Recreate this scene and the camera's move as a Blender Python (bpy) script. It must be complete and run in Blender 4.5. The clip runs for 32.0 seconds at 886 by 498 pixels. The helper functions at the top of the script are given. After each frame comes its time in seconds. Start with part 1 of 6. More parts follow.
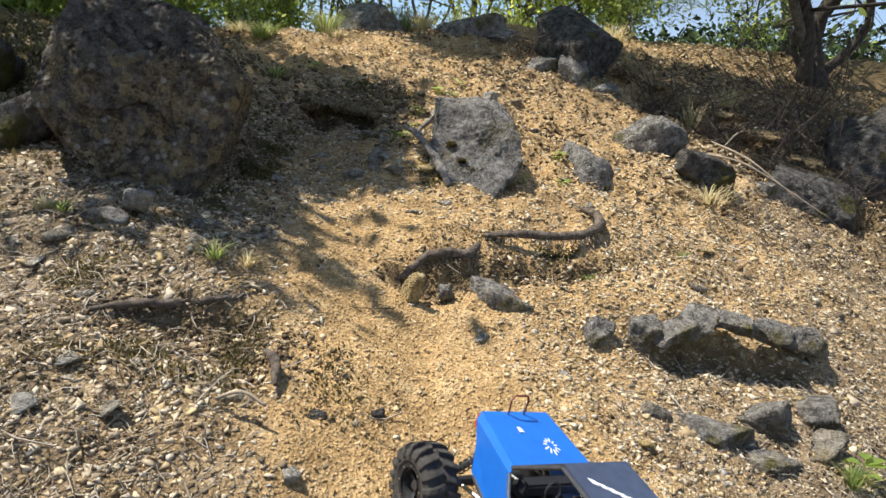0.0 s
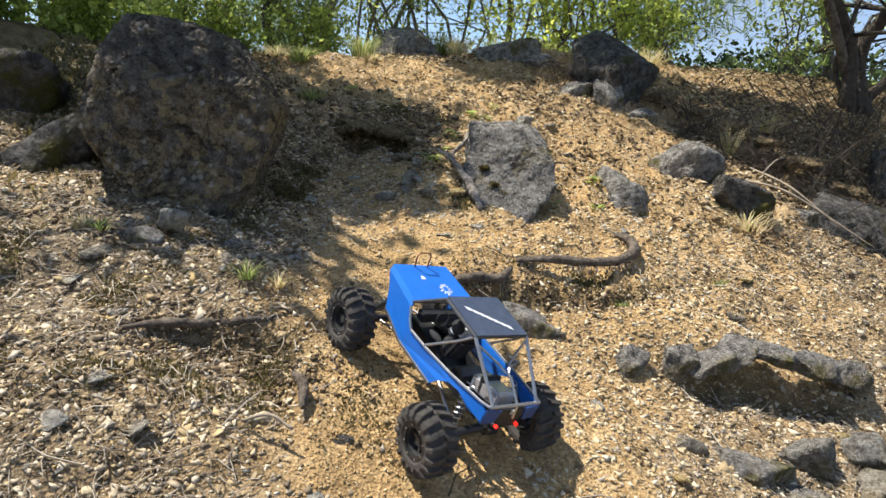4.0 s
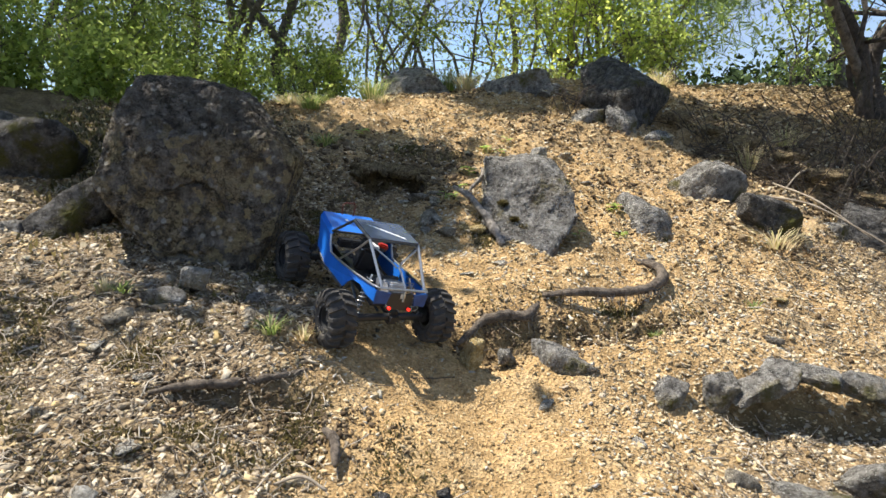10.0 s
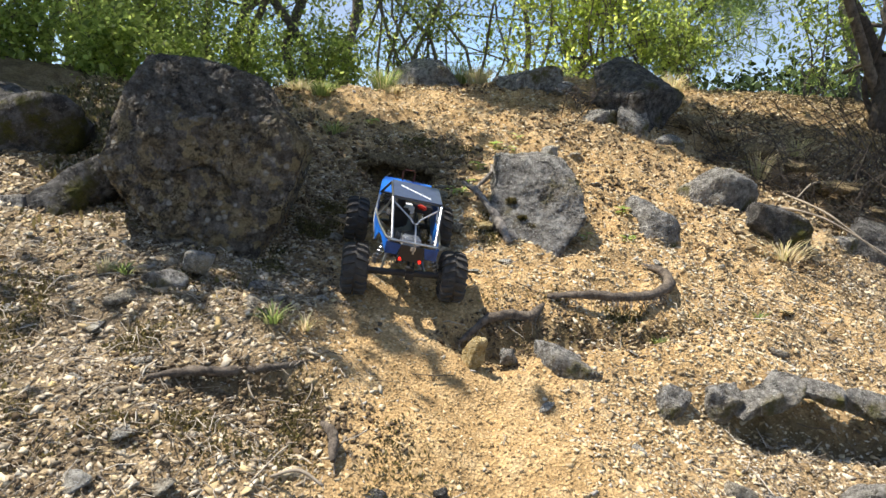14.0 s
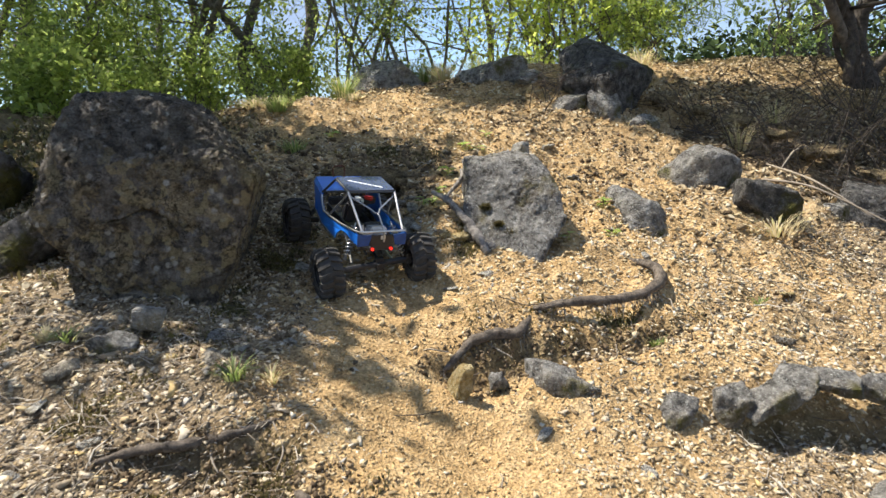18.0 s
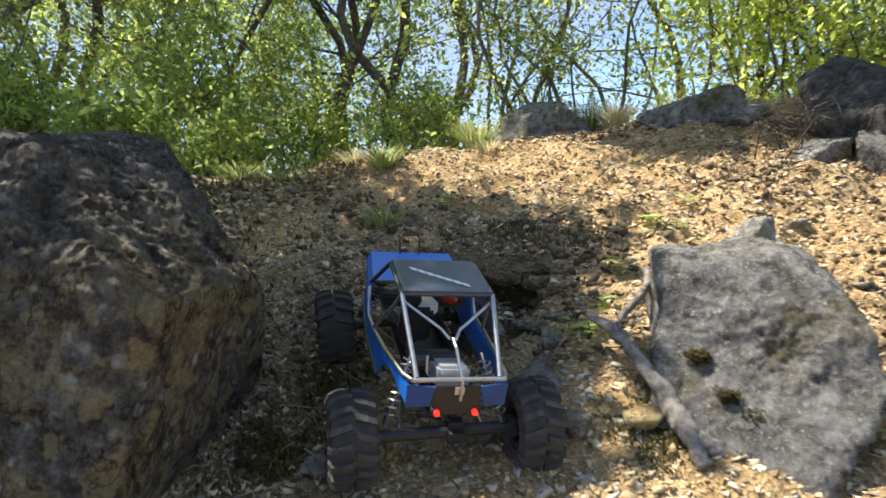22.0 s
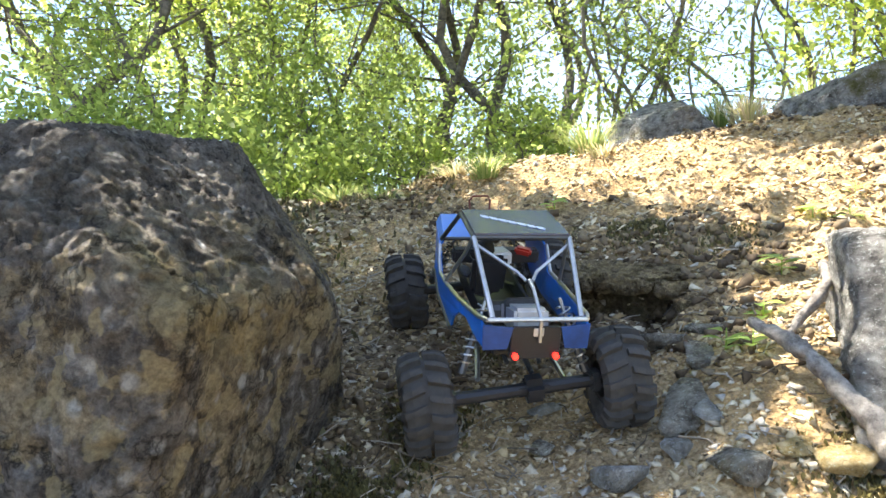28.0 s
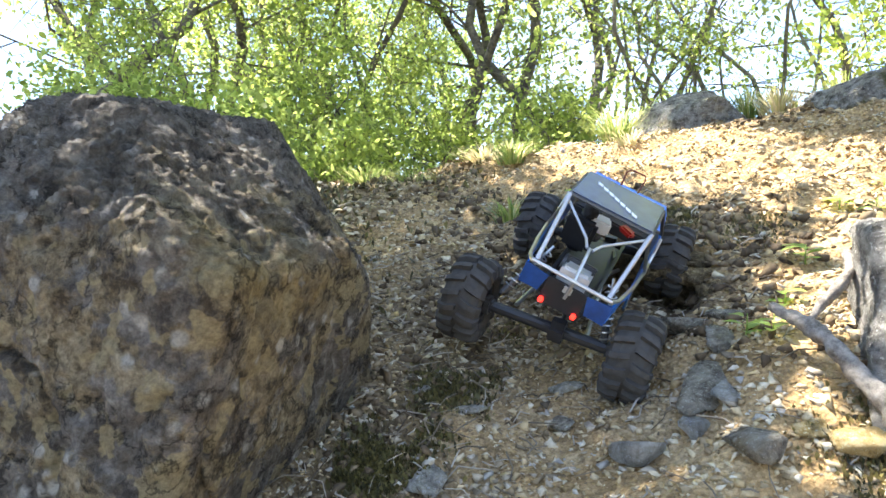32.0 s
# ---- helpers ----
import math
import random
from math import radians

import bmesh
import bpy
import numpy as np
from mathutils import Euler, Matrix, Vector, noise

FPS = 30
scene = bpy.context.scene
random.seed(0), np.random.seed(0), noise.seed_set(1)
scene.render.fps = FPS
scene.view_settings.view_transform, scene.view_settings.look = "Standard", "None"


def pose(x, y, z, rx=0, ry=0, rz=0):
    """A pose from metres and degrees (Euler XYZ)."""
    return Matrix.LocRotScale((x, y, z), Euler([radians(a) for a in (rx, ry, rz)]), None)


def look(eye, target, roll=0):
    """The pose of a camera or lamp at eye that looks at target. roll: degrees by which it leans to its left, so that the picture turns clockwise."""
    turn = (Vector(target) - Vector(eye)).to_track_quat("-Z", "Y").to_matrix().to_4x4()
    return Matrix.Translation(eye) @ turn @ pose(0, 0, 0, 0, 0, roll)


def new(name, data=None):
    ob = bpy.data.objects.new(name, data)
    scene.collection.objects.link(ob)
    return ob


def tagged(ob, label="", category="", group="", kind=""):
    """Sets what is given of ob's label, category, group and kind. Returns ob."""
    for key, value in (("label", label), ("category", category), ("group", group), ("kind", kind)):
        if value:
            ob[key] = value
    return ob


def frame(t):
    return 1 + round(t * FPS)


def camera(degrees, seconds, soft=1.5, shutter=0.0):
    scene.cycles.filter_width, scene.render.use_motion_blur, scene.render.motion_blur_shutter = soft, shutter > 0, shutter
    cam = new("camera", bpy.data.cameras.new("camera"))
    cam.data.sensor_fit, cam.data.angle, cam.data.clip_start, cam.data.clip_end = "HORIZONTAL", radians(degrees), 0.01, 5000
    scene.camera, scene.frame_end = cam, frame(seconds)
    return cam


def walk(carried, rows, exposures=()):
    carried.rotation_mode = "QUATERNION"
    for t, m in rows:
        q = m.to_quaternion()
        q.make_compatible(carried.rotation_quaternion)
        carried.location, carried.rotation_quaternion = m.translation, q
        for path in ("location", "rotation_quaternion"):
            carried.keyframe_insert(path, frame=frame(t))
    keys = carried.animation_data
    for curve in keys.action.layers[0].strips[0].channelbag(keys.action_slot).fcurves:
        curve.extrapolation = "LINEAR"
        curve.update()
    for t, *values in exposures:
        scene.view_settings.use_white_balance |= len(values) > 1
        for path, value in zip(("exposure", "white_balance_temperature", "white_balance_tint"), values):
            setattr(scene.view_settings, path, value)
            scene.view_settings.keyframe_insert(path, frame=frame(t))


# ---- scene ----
cam = camera(66.04, 32.0, soft=1.5, shutter=0.5)
# The camera is carried by hand: nearly still at first, then a step up the slope and a turn to the left.
PATH = [
    (0, (0.009, -0.042, 1.086), (0.160, 1.907, 0.665), 3.92),
    (0.5, (0.009, -0.037, 1.088), (0.153, 1.914, 0.672), 3.79),
    (1, (0.011, -0.035, 1.086), (0.147, 1.919, 0.681), 3.78),
    (1.5, (0.009, -0.035, 1.088), (0.135, 1.922, 0.691), 3.73),
    (2, (0.009, -0.034, 1.088), (0.127, 1.924, 0.698), 3.63),
    (2.5, (0.007, -0.034, 1.087), (0.109, 1.926, 0.705), 3.90),
    (3, (0.006, -0.034, 1.088), (0.079, 1.929, 0.711), 4.23),
    (3.5, (0.011, -0.031, 1.087), (0.070, 1.934, 0.719), 4.34),
    (4, (0.011, -0.029, 1.087), (0.065, 1.937, 0.724), 4.27),
    (4.5, (0.010, -0.029, 1.087), (0.048, 1.939, 0.734), 4.72),
    (6.5, (0.008, -0.021, 1.091), (0.018, 1.951, 0.755), 3.12),
    (7, (0.001, -0.012, 1.096), (0.007, 1.961, 0.767), 1.83),
    (7.5, (-0.002, -0.005, 1.097), (0.004, 1.969, 0.776), 1.60),
    (8, (-0.002, -0.001, 1.099), (0.001, 1.974, 0.787), 1.50),
    (8.5, (-0.002, -0.000, 1.100), (0.000, 1.977, 0.797), 1.27),
    (9, (0.000, 0.000, 1.100), (0.000, 1.979, 0.808), 1.11),
    (9.5, (-0.000, 0.001, 1.101), (-0.001, 1.981, 0.819), 0.84),
    (10, (-0.000, 0.002, 1.102), (-0.004, 1.983, 0.830), 0.31),
    (10.5, (-0.002, 0.002, 1.102), (-0.006, 1.985, 0.842), -0.03),
    (11, (-0.003, 0.002, 1.103), (-0.005, 1.986, 0.851), -0.05),
    (11.5, (-0.007, 0.007, 1.106), (-0.010, 1.993, 0.866), 0.48),
    (12, (-0.010, 0.011, 1.107), (-0.012, 1.998, 0.875), 1.12),
    (12.5, (-0.011, 0.016, 1.105), (-0.014, 2.003, 0.878), 2.51),
    (13, (-0.013, 0.020, 1.105), (-0.012, 2.004, 0.859), 2.78),
    (13.5, (-0.012, 0.021, 1.105), (-0.018, 2.002, 0.833), 2.92),
    (14, (-0.013, 0.021, 1.107), (-0.020, 1.999, 0.813), 3.10),
    (14.5, (-0.011, 0.022, 1.108), (-0.019, 1.998, 0.803), 3.25),
    (16.5, (-0.000, 0.052, 1.125), (-0.016, 2.027, 0.811), 1.89),
    (17, (0.006, 0.069, 1.131), (-0.007, 2.044, 0.815), 1.69),
    (17.5, (0.015, 0.105, 1.143), (0.018, 2.081, 0.832), -1.48),
    (18, (0.020, 0.153, 1.150), (0.052, 2.128, 0.836), -2.98),
    (18.5, (0.031, 0.257, 1.136), (0.089, 2.233, 0.830), -1.91),
    (19, (0.047, 0.381, 1.118), (0.111, 2.358, 0.824), -0.35),
    (19.5, (0.049, 0.541, 1.104), (0.026, 2.531, 0.903), -1.41),
    (20, (0.041, 0.672, 1.110), (0.003, 2.664, 0.935), -0.42),
    (20.5, (0.040, 0.786, 1.113), (-0.023, 2.781, 0.991), -2.36),
    (21, (0.044, 0.894, 1.123), (-0.116, 2.881, 0.952), -2.28),
    (21.5, (0.054, 0.994, 1.157), (-0.243, 2.964, 0.979), -1.74),
    (22, (0.054, 1.084, 1.176), (-0.403, 3.027, 1.053), -2.53),
    (22.5, (0.074, 1.141, 1.173), (-0.424, 3.075, 1.068), -4.79),
    (23, (0.078, 1.166, 1.165), (-0.443, 3.094, 1.064), -4.99),
    (23.5, (0.077, 1.190, 1.162), (-0.473, 3.111, 1.074), -5.55),
    (24, (0.068, 1.214, 1.157), (-0.483, 3.135, 1.082), -5.56),
    (24.5, (0.049, 1.230, 1.154), (-0.505, 3.150, 1.091), -5.74),
    (25, (0.033, 1.246, 1.147), (-0.549, 3.159, 1.097), -5.67),
    (25.5, (0.023, 1.258, 1.141), (-0.588, 3.162, 1.106), -5.65),
    (27.5, (0.012, 1.269, 1.123), (-0.719, 3.130, 1.119), -5.12),
    (28, (0.010, 1.268, 1.120), (-0.753, 3.116, 1.118), -5.08),
    (28.5, (0.013, 1.266, 1.118), (-0.774, 3.105, 1.114), -5.09),
    (29, (0.018, 1.261, 1.117), (-0.778, 3.096, 1.112), -5.05),
    (29.5, (0.020, 1.258, 1.118), (-0.785, 3.088, 1.110), -4.74),
    (30, (0.019, 1.256, 1.118), (-0.794, 3.084, 1.109), -4.40),
    (30.5, (0.017, 1.252, 1.116), (-0.801, 3.077, 1.104), -4.13),
    (31, (0.015, 1.246, 1.113), (-0.809, 3.069, 1.095), -3.86),
    (31.5, (0.013, 1.244, 1.111), (-0.811, 3.066, 1.085), -3.65),
    (32, (0.012, 1.240, 1.110), (-0.812, 3.061, 1.075), -3.50),
]
walk(cam, [(t, look(e, g, r)) for t, e, g, r in PATH],
     exposures=[(0, 0.68), (4, 0.76), (8, 0.86), (17, 0.94), (20.5, 1.0), (22, 1.25), (24, 1.75), (25, 1.92), (27.5, 2.34), (32, 2.60)])

# ---- light: a clear day, a high sun behind the slope and to the left ----
SUN_TO = Vector((-0.42, 0.10, 0.90)).normalized()
world = bpy.data.worlds.new("sky")
scene.world = world
world.use_nodes = True
wn = world.node_tree
sky = wn.nodes.new("ShaderNodeTexSky")
sky.sky_type = "NISHITA"
sky.sun_disc = False
sky.sun_elevation = math.asin(SUN_TO.z)
sky.sun_rotation = math.atan2(SUN_TO.x, SUN_TO.y)
sky.air_density, sky.dust_density, sky.ozone_density = 1.0, 0.4, 2.6
sky.altitude = 1800
# thin white cloud drifting all over the sky
cloud_at = wn.nodes.new("ShaderNodeTexCoord")
cloud = wn.nodes.new("ShaderNodeTexNoise")
cloud.inputs["Scale"].default_value, cloud.inputs["Detail"].default_value = 4.0, 7.0
cloud_ramp = wn.nodes.new("ShaderNodeValToRGB")
cloud_ramp.color_ramp.elements[0].position, cloud_ramp.color_ramp.elements[0].color = 0.40, (0.10, 0.10, 0.10, 1)
cloud_ramp.color_ramp.elements[1].position, cloud_ramp.color_ramp.elements[1].color = 0.68, (0.75, 0.75, 0.75, 1)
cloud_mix = wn.nodes.new("ShaderNodeMix")
cloud_mix.data_type = "RGBA"
cloud_mix.inputs[7].default_value = (2.3, 2.65, 3.5, 1)
wn.links.new(cloud_at.outputs["Generated"], cloud.inputs["Vector"])
wn.links.new(cloud.outputs[0], cloud_ramp.inputs[0])
wn.links.new(cloud_ramp.outputs[0], cloud_mix.inputs[0])
wn.links.new(sky.outputs[0], cloud_mix.inputs[6])
wn.links.new(cloud_mix.outputs[2], wn.nodes["Background"].inputs[0])
wn.nodes["Background"].inputs[1].default_value = 0.116
sun = new("sun", bpy.data.lights.new("sun", "SUN"))
sun.data.energy, sun.data.angle, sun.data.color = 4.6, radians(0.55), (1.0, 0.95, 0.87)
sun.matrix_world = look((0, 0, 12), Vector((0, 0, 12)) - SUN_TO)


# ---- noise for shapes ----
def hash3(i, j, k, seed):
    n = (i * 374761393 + j * 668265263 + k * 1440662683 + seed * 974711) & 0x7FFFFFFF
    n = ((n ^ (n >> 13)) * 1274126177) & 0x7FFFFFFF
    n = n ^ (n >> 16)
    return (n & 0xFFFFF) / 1048575.0


def vnoise(p, seed=0):
    """Smooth lattice noise from -1 to 1 for rows of x, y, z."""
    f = np.floor(p)
    c = f.astype(np.int64)
    w = p - f
    w = w * w * (3 - 2 * w)
    out = 0
    for a in (0, 1):
        for b in (0, 1):
            for d in (0, 1):
                g = (w[:, 0] if a else 1 - w[:, 0]) * (w[:, 1] if b else 1 - w[:, 1]) * (w[:, 2] if d else 1 - w[:, 2])
                out = out + g * hash3(c[:, 0] + a, c[:, 1] + b, c[:, 2] + d, seed)
    return out * 2 - 1


def fbm(p, octaves=4, seed=0, gain=0.5):
    total, amp = 0, 1.0
    for k in range(octaves):
        total = total + amp * vnoise(p * 2.0**k + 17.3 * k, seed + k)
        amp *= gain
    return total


def pits(p, seed=0):
    """Ridged noise: high on ridges, low in hollows."""
    return 1 - 2 * np.abs(vnoise(p, seed))


# ---- the slope ----
def soft_clamp(v, lo, hi, s=0.3):
    return lo + s * np.logaddexp(0, (v - lo) / s) - s * np.logaddexp(0, (v - hi) / s)


def bump(x, y, cx, cy, sx, sy, turn=0.0):
    c, s = math.cos(turn), math.sin(turn)
    u, v = (x - cx) * c + (y - cy) * s, -(x - cx) * s + (y - cy) * c
    return np.exp(-((u / sx) ** 2) - (v / sy) ** 2)


def step(v, w):
    return 1 / (1 + np.exp(-np.clip(v / w, -40, 40)))


def crest_y(x):
    """How far up the bank goes before it levels out."""
    return 2.92 + 0.95 * step(x + 0.48, 0.17) + 0.45 * step(x - 0.75, 0.12)


def slope(x, y):
    """Height of the bank without its small roughness."""
    x, y = np.asarray(x, float), np.asarray(y, float)
    u, yc = soft_clamp(x, -2.2, 2.4), soft_clamp(y, -0.4, crest_y(x), 0.12)
    v = yc - 2
    z = 0.8626 - 0.1314 * u + 0.3706 * v + 0.0599 * u * v - 0.0096 * u * u + 0.0114 * v * v - 0.0191 * v**3 + 0.0112 * u * u * v - 0.0098 * u**3
    z = z - 0.02 * np.clip(y - yc, 0, 30) + 0.30 * np.maximum(np.minimum(y - yc, 0), -6)
    # the worn gully, the little scarp under the roots, the rise behind it
    z = z - 0.055 * bump(x, y, 0.36, 1.40, 0.42, 0.13) - 0.02 * bump(x, y, 0.05, 1.15, 0.16, 0.4)
    z = z + 0.055 * bump(x, y, 0.30, 2.42, 0.22, 0.25) + 0.035 * bump(x, y, 0.72, 1.62, 0.3, 0.10)
    z = z + 0.03 * bump(x, y, -0.62, 1.38, 0.25, 0.10) + 0.03 * bump(x, y, -0.5, 0.9, 0.3, 0.2)
    z = z + 0.05 * bump(x, y, 1.1, 2.3, 0.25, 0.2) - 0.05 * bump(x, y, 1.6, 2.4, 0.25, 0.3)
    z = z - 0.05 * bump(x, y, -0.20, 2.06, 0.17, 0.26) - 0.02 * bump(x, y, -0.28, 2.32, 0.15, 0.15)
    z = z + 0.05 * bump(x, y, 0.09, 2.14, 0.11, 0.13)
    z = z + 0.048 * bump(x, y, -0.40, 1.30, 0.34, 0.30) + 0.028 * bump(x, y, 0.12, 1.67, 0.14, 0.10) + 0.014 * bump(x, y, -0.02, 1.42, 0.12, 0.10) + 0.02 * bump(x, y, -0.02, 1.16, 0.12, 0.14) + 0.016 * bump(x, y, 0.20, 1.86, 0.2, 0.12)
    z = z + 0.075 * bump(x, y, 0.62, 3.75, 0.40, 0.45)
    # low hollow under the bank at the top of the gully, its floor level with the gully
    back = 2.480 + 0.06 * (x + 0.19) + 0.010 * np.sin(x * 60) + 0.006 * np.sin(x * 141)
    z = z + 0.03 * bump(x, y, -0.16, 2.58, 0.2, 0.07, 0.15)
    mouth = step(x + 0.315, 0.010) * step(-0.065 - x, 0.010) * step(back - y, 0.005)
    z = z - mouth * np.maximum(z - 0.962 + 0.015 * np.sin(x * 45), 0)
    brow = 3.30 - 0.95 * (x - 1.0) + 0.03 * np.sin(x * 23) + 0.015 * np.sin(x * 61)
    z = z - 0.07 * step(x - 1.0, 0.05) * step(1.95 - x, 0.08) * step(brow - y, 0.008) * step(y - brow + 0.20, 0.05)
    # undercut below the roots and below the low ledge of stones
    under = step(x - 0.02, 0.03) * step(0.62 - x, 0.02)
    edge = 1.555 + 0.30 * x + 0.28 * np.clip(x - 0.42, 0, 1) ** 2
    edge = edge + 0.012 * np.sin(x * 37) + 0.006 * np.sin(x * 91)
    z = z - 0.045 * under * step(edge - y, 0.006) * step(y - edge + 0.075, 0.02)
    z = z - 0.045 * step(x - 0.62, 0.02) * step(1.06 - x, 0.03) * step(1.520 - y, 0.006) * step(y - 1.455, 0.014)
    z = z - 0.040 * step(x + 0.50, 0.02) * step(-0.21 - x, 0.02) * step(1.19 + 0.35 * np.clip(x + 0.36, 0, 1) - y, 0.006) * step(y - 1.09, 0.02)
    return z


def ground_z(x, y):
    """Height of the finished ground."""
    x, y = np.asarray(x, float), np.asarray(y, float)
    shape = x.shape
    x, y = x.ravel(), y.ravel()
    p = np.stack([x, y, 0 * x], -1)
    near = 1 / (1 + (np.hypot(x - 0.2, y - 2) / 6) ** 2)
    z = slope(x, y) + near * (0.022 * fbm(p * 3.1, 3, 5) + 0.009 * fbm(p * 14, 3, 9)) + (1 - near) * 0.25 * fbm(p * 0.12, 3, 11)
    rough = near * (0.6 + 0.4 * vnoise(p * 2.3, 3))
    track = bump(x, y, 0.05, 1.1, 0.17, 0.7) + bump(x, y, -0.2, 1.9, 0.2, 0.4, 0.2)
    z = z + rough * 0.0045 * pits(p * 45, 21) * (1 - 0.75 * np.clip(track, 0, 1))
    upper = np.clip(step(y - 2.62, 0.05) + step(x - 0.17, 0.03) * step(y - 1.72, 0.05), 0, 1) * near
    z = z + upper * (0.019 * pits(p * 6.5, 23) + 0.014 * fbm(p * 17, 2, 25) + 0.009 * pits(p * 31, 27))
    return z.reshape(shape)


def worn(x, y):
    """How far the ground is worn to bare loam, 0 to 1."""
    p = np.stack([x, y, 0 * x], -1)
    t = 1.4 * bump(x, y, 0.06, 1.15, 0.24, 0.75, -0.15) + 1.1 * bump(x, y, -0.10, 1.62, 0.20, 0.25, 0.3) + 0.15 * bump(x, y, -0.2, 2.1, 0.16, 0.3)
    return np.clip(t + 0.35 * fbm(p * 5, 3, 61) * (t > 0.08), 0, 1)


def grey_side(x, y):
    """How much grey litter and dark soil there is: the lower left, the shade, the far right."""
    p = np.stack([x, y, 0 * x], -1)
    g = step(-x - 0.22 + 0.18 * vnoise(p * 3.3, 41), 0.06) * step(1.75 - y + 0.2 * vnoise(p * 3, 42), 0.1)
    g = g + 0.8 * step(x - 1.0 + 0.3 * vnoise(p * 2.6, 43), 0.12) * step(2.3 - y, 0.2) + 0.7 * step(x - 0.55 + 0.25 * vnoise(p * 4, 44), 0.08) * step(1.42 - y, 0.08)
    g = g + 0.95 * bump(x, y, -0.30, 2.2, 0.34, 0.5) + 0.9 * step(-x - 0.95, 0.15) + 0.6 * bump(x, y, 1.5, 2.9, 0.5, 0.5)
    return np.clip(g + 0.25 * fbm(p * 6, 3, 45), 0, 1)


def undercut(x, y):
    """Where dark soil shows and shade is put into its colour: below roots and ledge stones, inside the hole, at the
    foot of the boulder.
    """
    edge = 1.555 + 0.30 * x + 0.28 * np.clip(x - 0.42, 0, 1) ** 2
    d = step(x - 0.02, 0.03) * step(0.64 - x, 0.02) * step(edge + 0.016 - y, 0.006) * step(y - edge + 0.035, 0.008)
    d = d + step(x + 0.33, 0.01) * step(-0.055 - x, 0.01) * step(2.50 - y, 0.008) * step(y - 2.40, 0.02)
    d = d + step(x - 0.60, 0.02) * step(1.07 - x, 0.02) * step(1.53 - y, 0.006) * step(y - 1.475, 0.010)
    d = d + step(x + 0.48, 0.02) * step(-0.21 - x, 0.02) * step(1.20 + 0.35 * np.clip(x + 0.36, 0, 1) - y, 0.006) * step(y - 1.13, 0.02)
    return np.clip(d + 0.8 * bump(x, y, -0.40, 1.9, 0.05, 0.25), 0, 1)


def gz(x, y):
    return float(ground_z(np.array([x]), np.array([y]))[0])


# ---- materials ----
def material(name):
    m = bpy.data.materials.new(name)
    m.use_nodes = True
    t = m.node_tree
    return m, t.nodes, t.links, t.nodes["Principled BSDF"]


def ramp(nodes, stops):
    r = nodes.new("ShaderNodeValToRGB")
    while len(r.color_ramp.elements) < len(stops):
        r.color_ramp.elements.new(0.5)
    for e, (at, c) in zip(r.color_ramp.elements, stops):
        e.position, e.color = at, (*c, 1)
    return r


def tex(nodes, links, kind, scale, detail=6, rough=0.6, coords="Object", warp=None):
    co = nodes.new("ShaderNodeTexCoord")
    t = nodes.new(kind)
    t.inputs["Scale"].default_value = scale
    if kind == "ShaderNodeTexNoise":
        t.inputs["Detail"].default_value, t.inputs["Roughness"].default_value = detail, rough
    links.new(co.outputs[coords], t.inputs["Vector"])
    return t


def mixed(nodes, links, fac, a, b, kind="MIX"):
    m = nodes.new("ShaderNodeMix")
    m.data_type, m.blend_type = "RGBA", kind
    for k, v in ((0, fac), (6, a), (7, b)):
        if isinstance(v, (int, float)):
            m.inputs[k].default_value = v
        elif isinstance(v, tuple):
            m.inputs[k].default_value = (*v, 1)
        else:
            links.new(v, m.inputs[k])
    return m.outputs[2]


def bumped(nodes, links, bsdf, heights, strength=0.6, dist=0.01):
    prev = None
    for h in heights:
        b = nodes.new("ShaderNodeBump")
        b.inputs["Strength"].default_value, b.inputs["Distance"].default_value = strength, dist
        links.new(h, b.inputs["Height"])
        if prev:
            links.new(prev.outputs[0], b.inputs["Normal"])
        prev = b
    links.new(prev.outputs[0], bsdf.inputs["Normal"])


def plain(name, color, rough=0.6, metal=0.0, grain=0.12, scale=60.0, bump_d=0.0, emit=0.0):
    m, n, l, b = material(name)
    t = tex(n, l, "ShaderNodeTexNoise", scale)
    dark, light = tuple(c * (1 - grain) for c in color), tuple(min(1, c * (1 + grain)) for c in color)
    r = ramp(n, [(0.3, dark), (0.7, light)])
    l.new(t.outputs[0], r.inputs[0])
    l.new(r.outputs[0], b.inputs["Base Color"])
    b.inputs["Roughness"].default_value, b.inputs["Metallic"].default_value = rough, metal
    if bump_d:
        bumped(n, l, b, [t.outputs[0]], 0.5, bump_d)
    if emit:
        b.inputs["Emission Color"].default_value, b.inputs["Emission Strength"].default_value = (*color, 1), emit
    return m


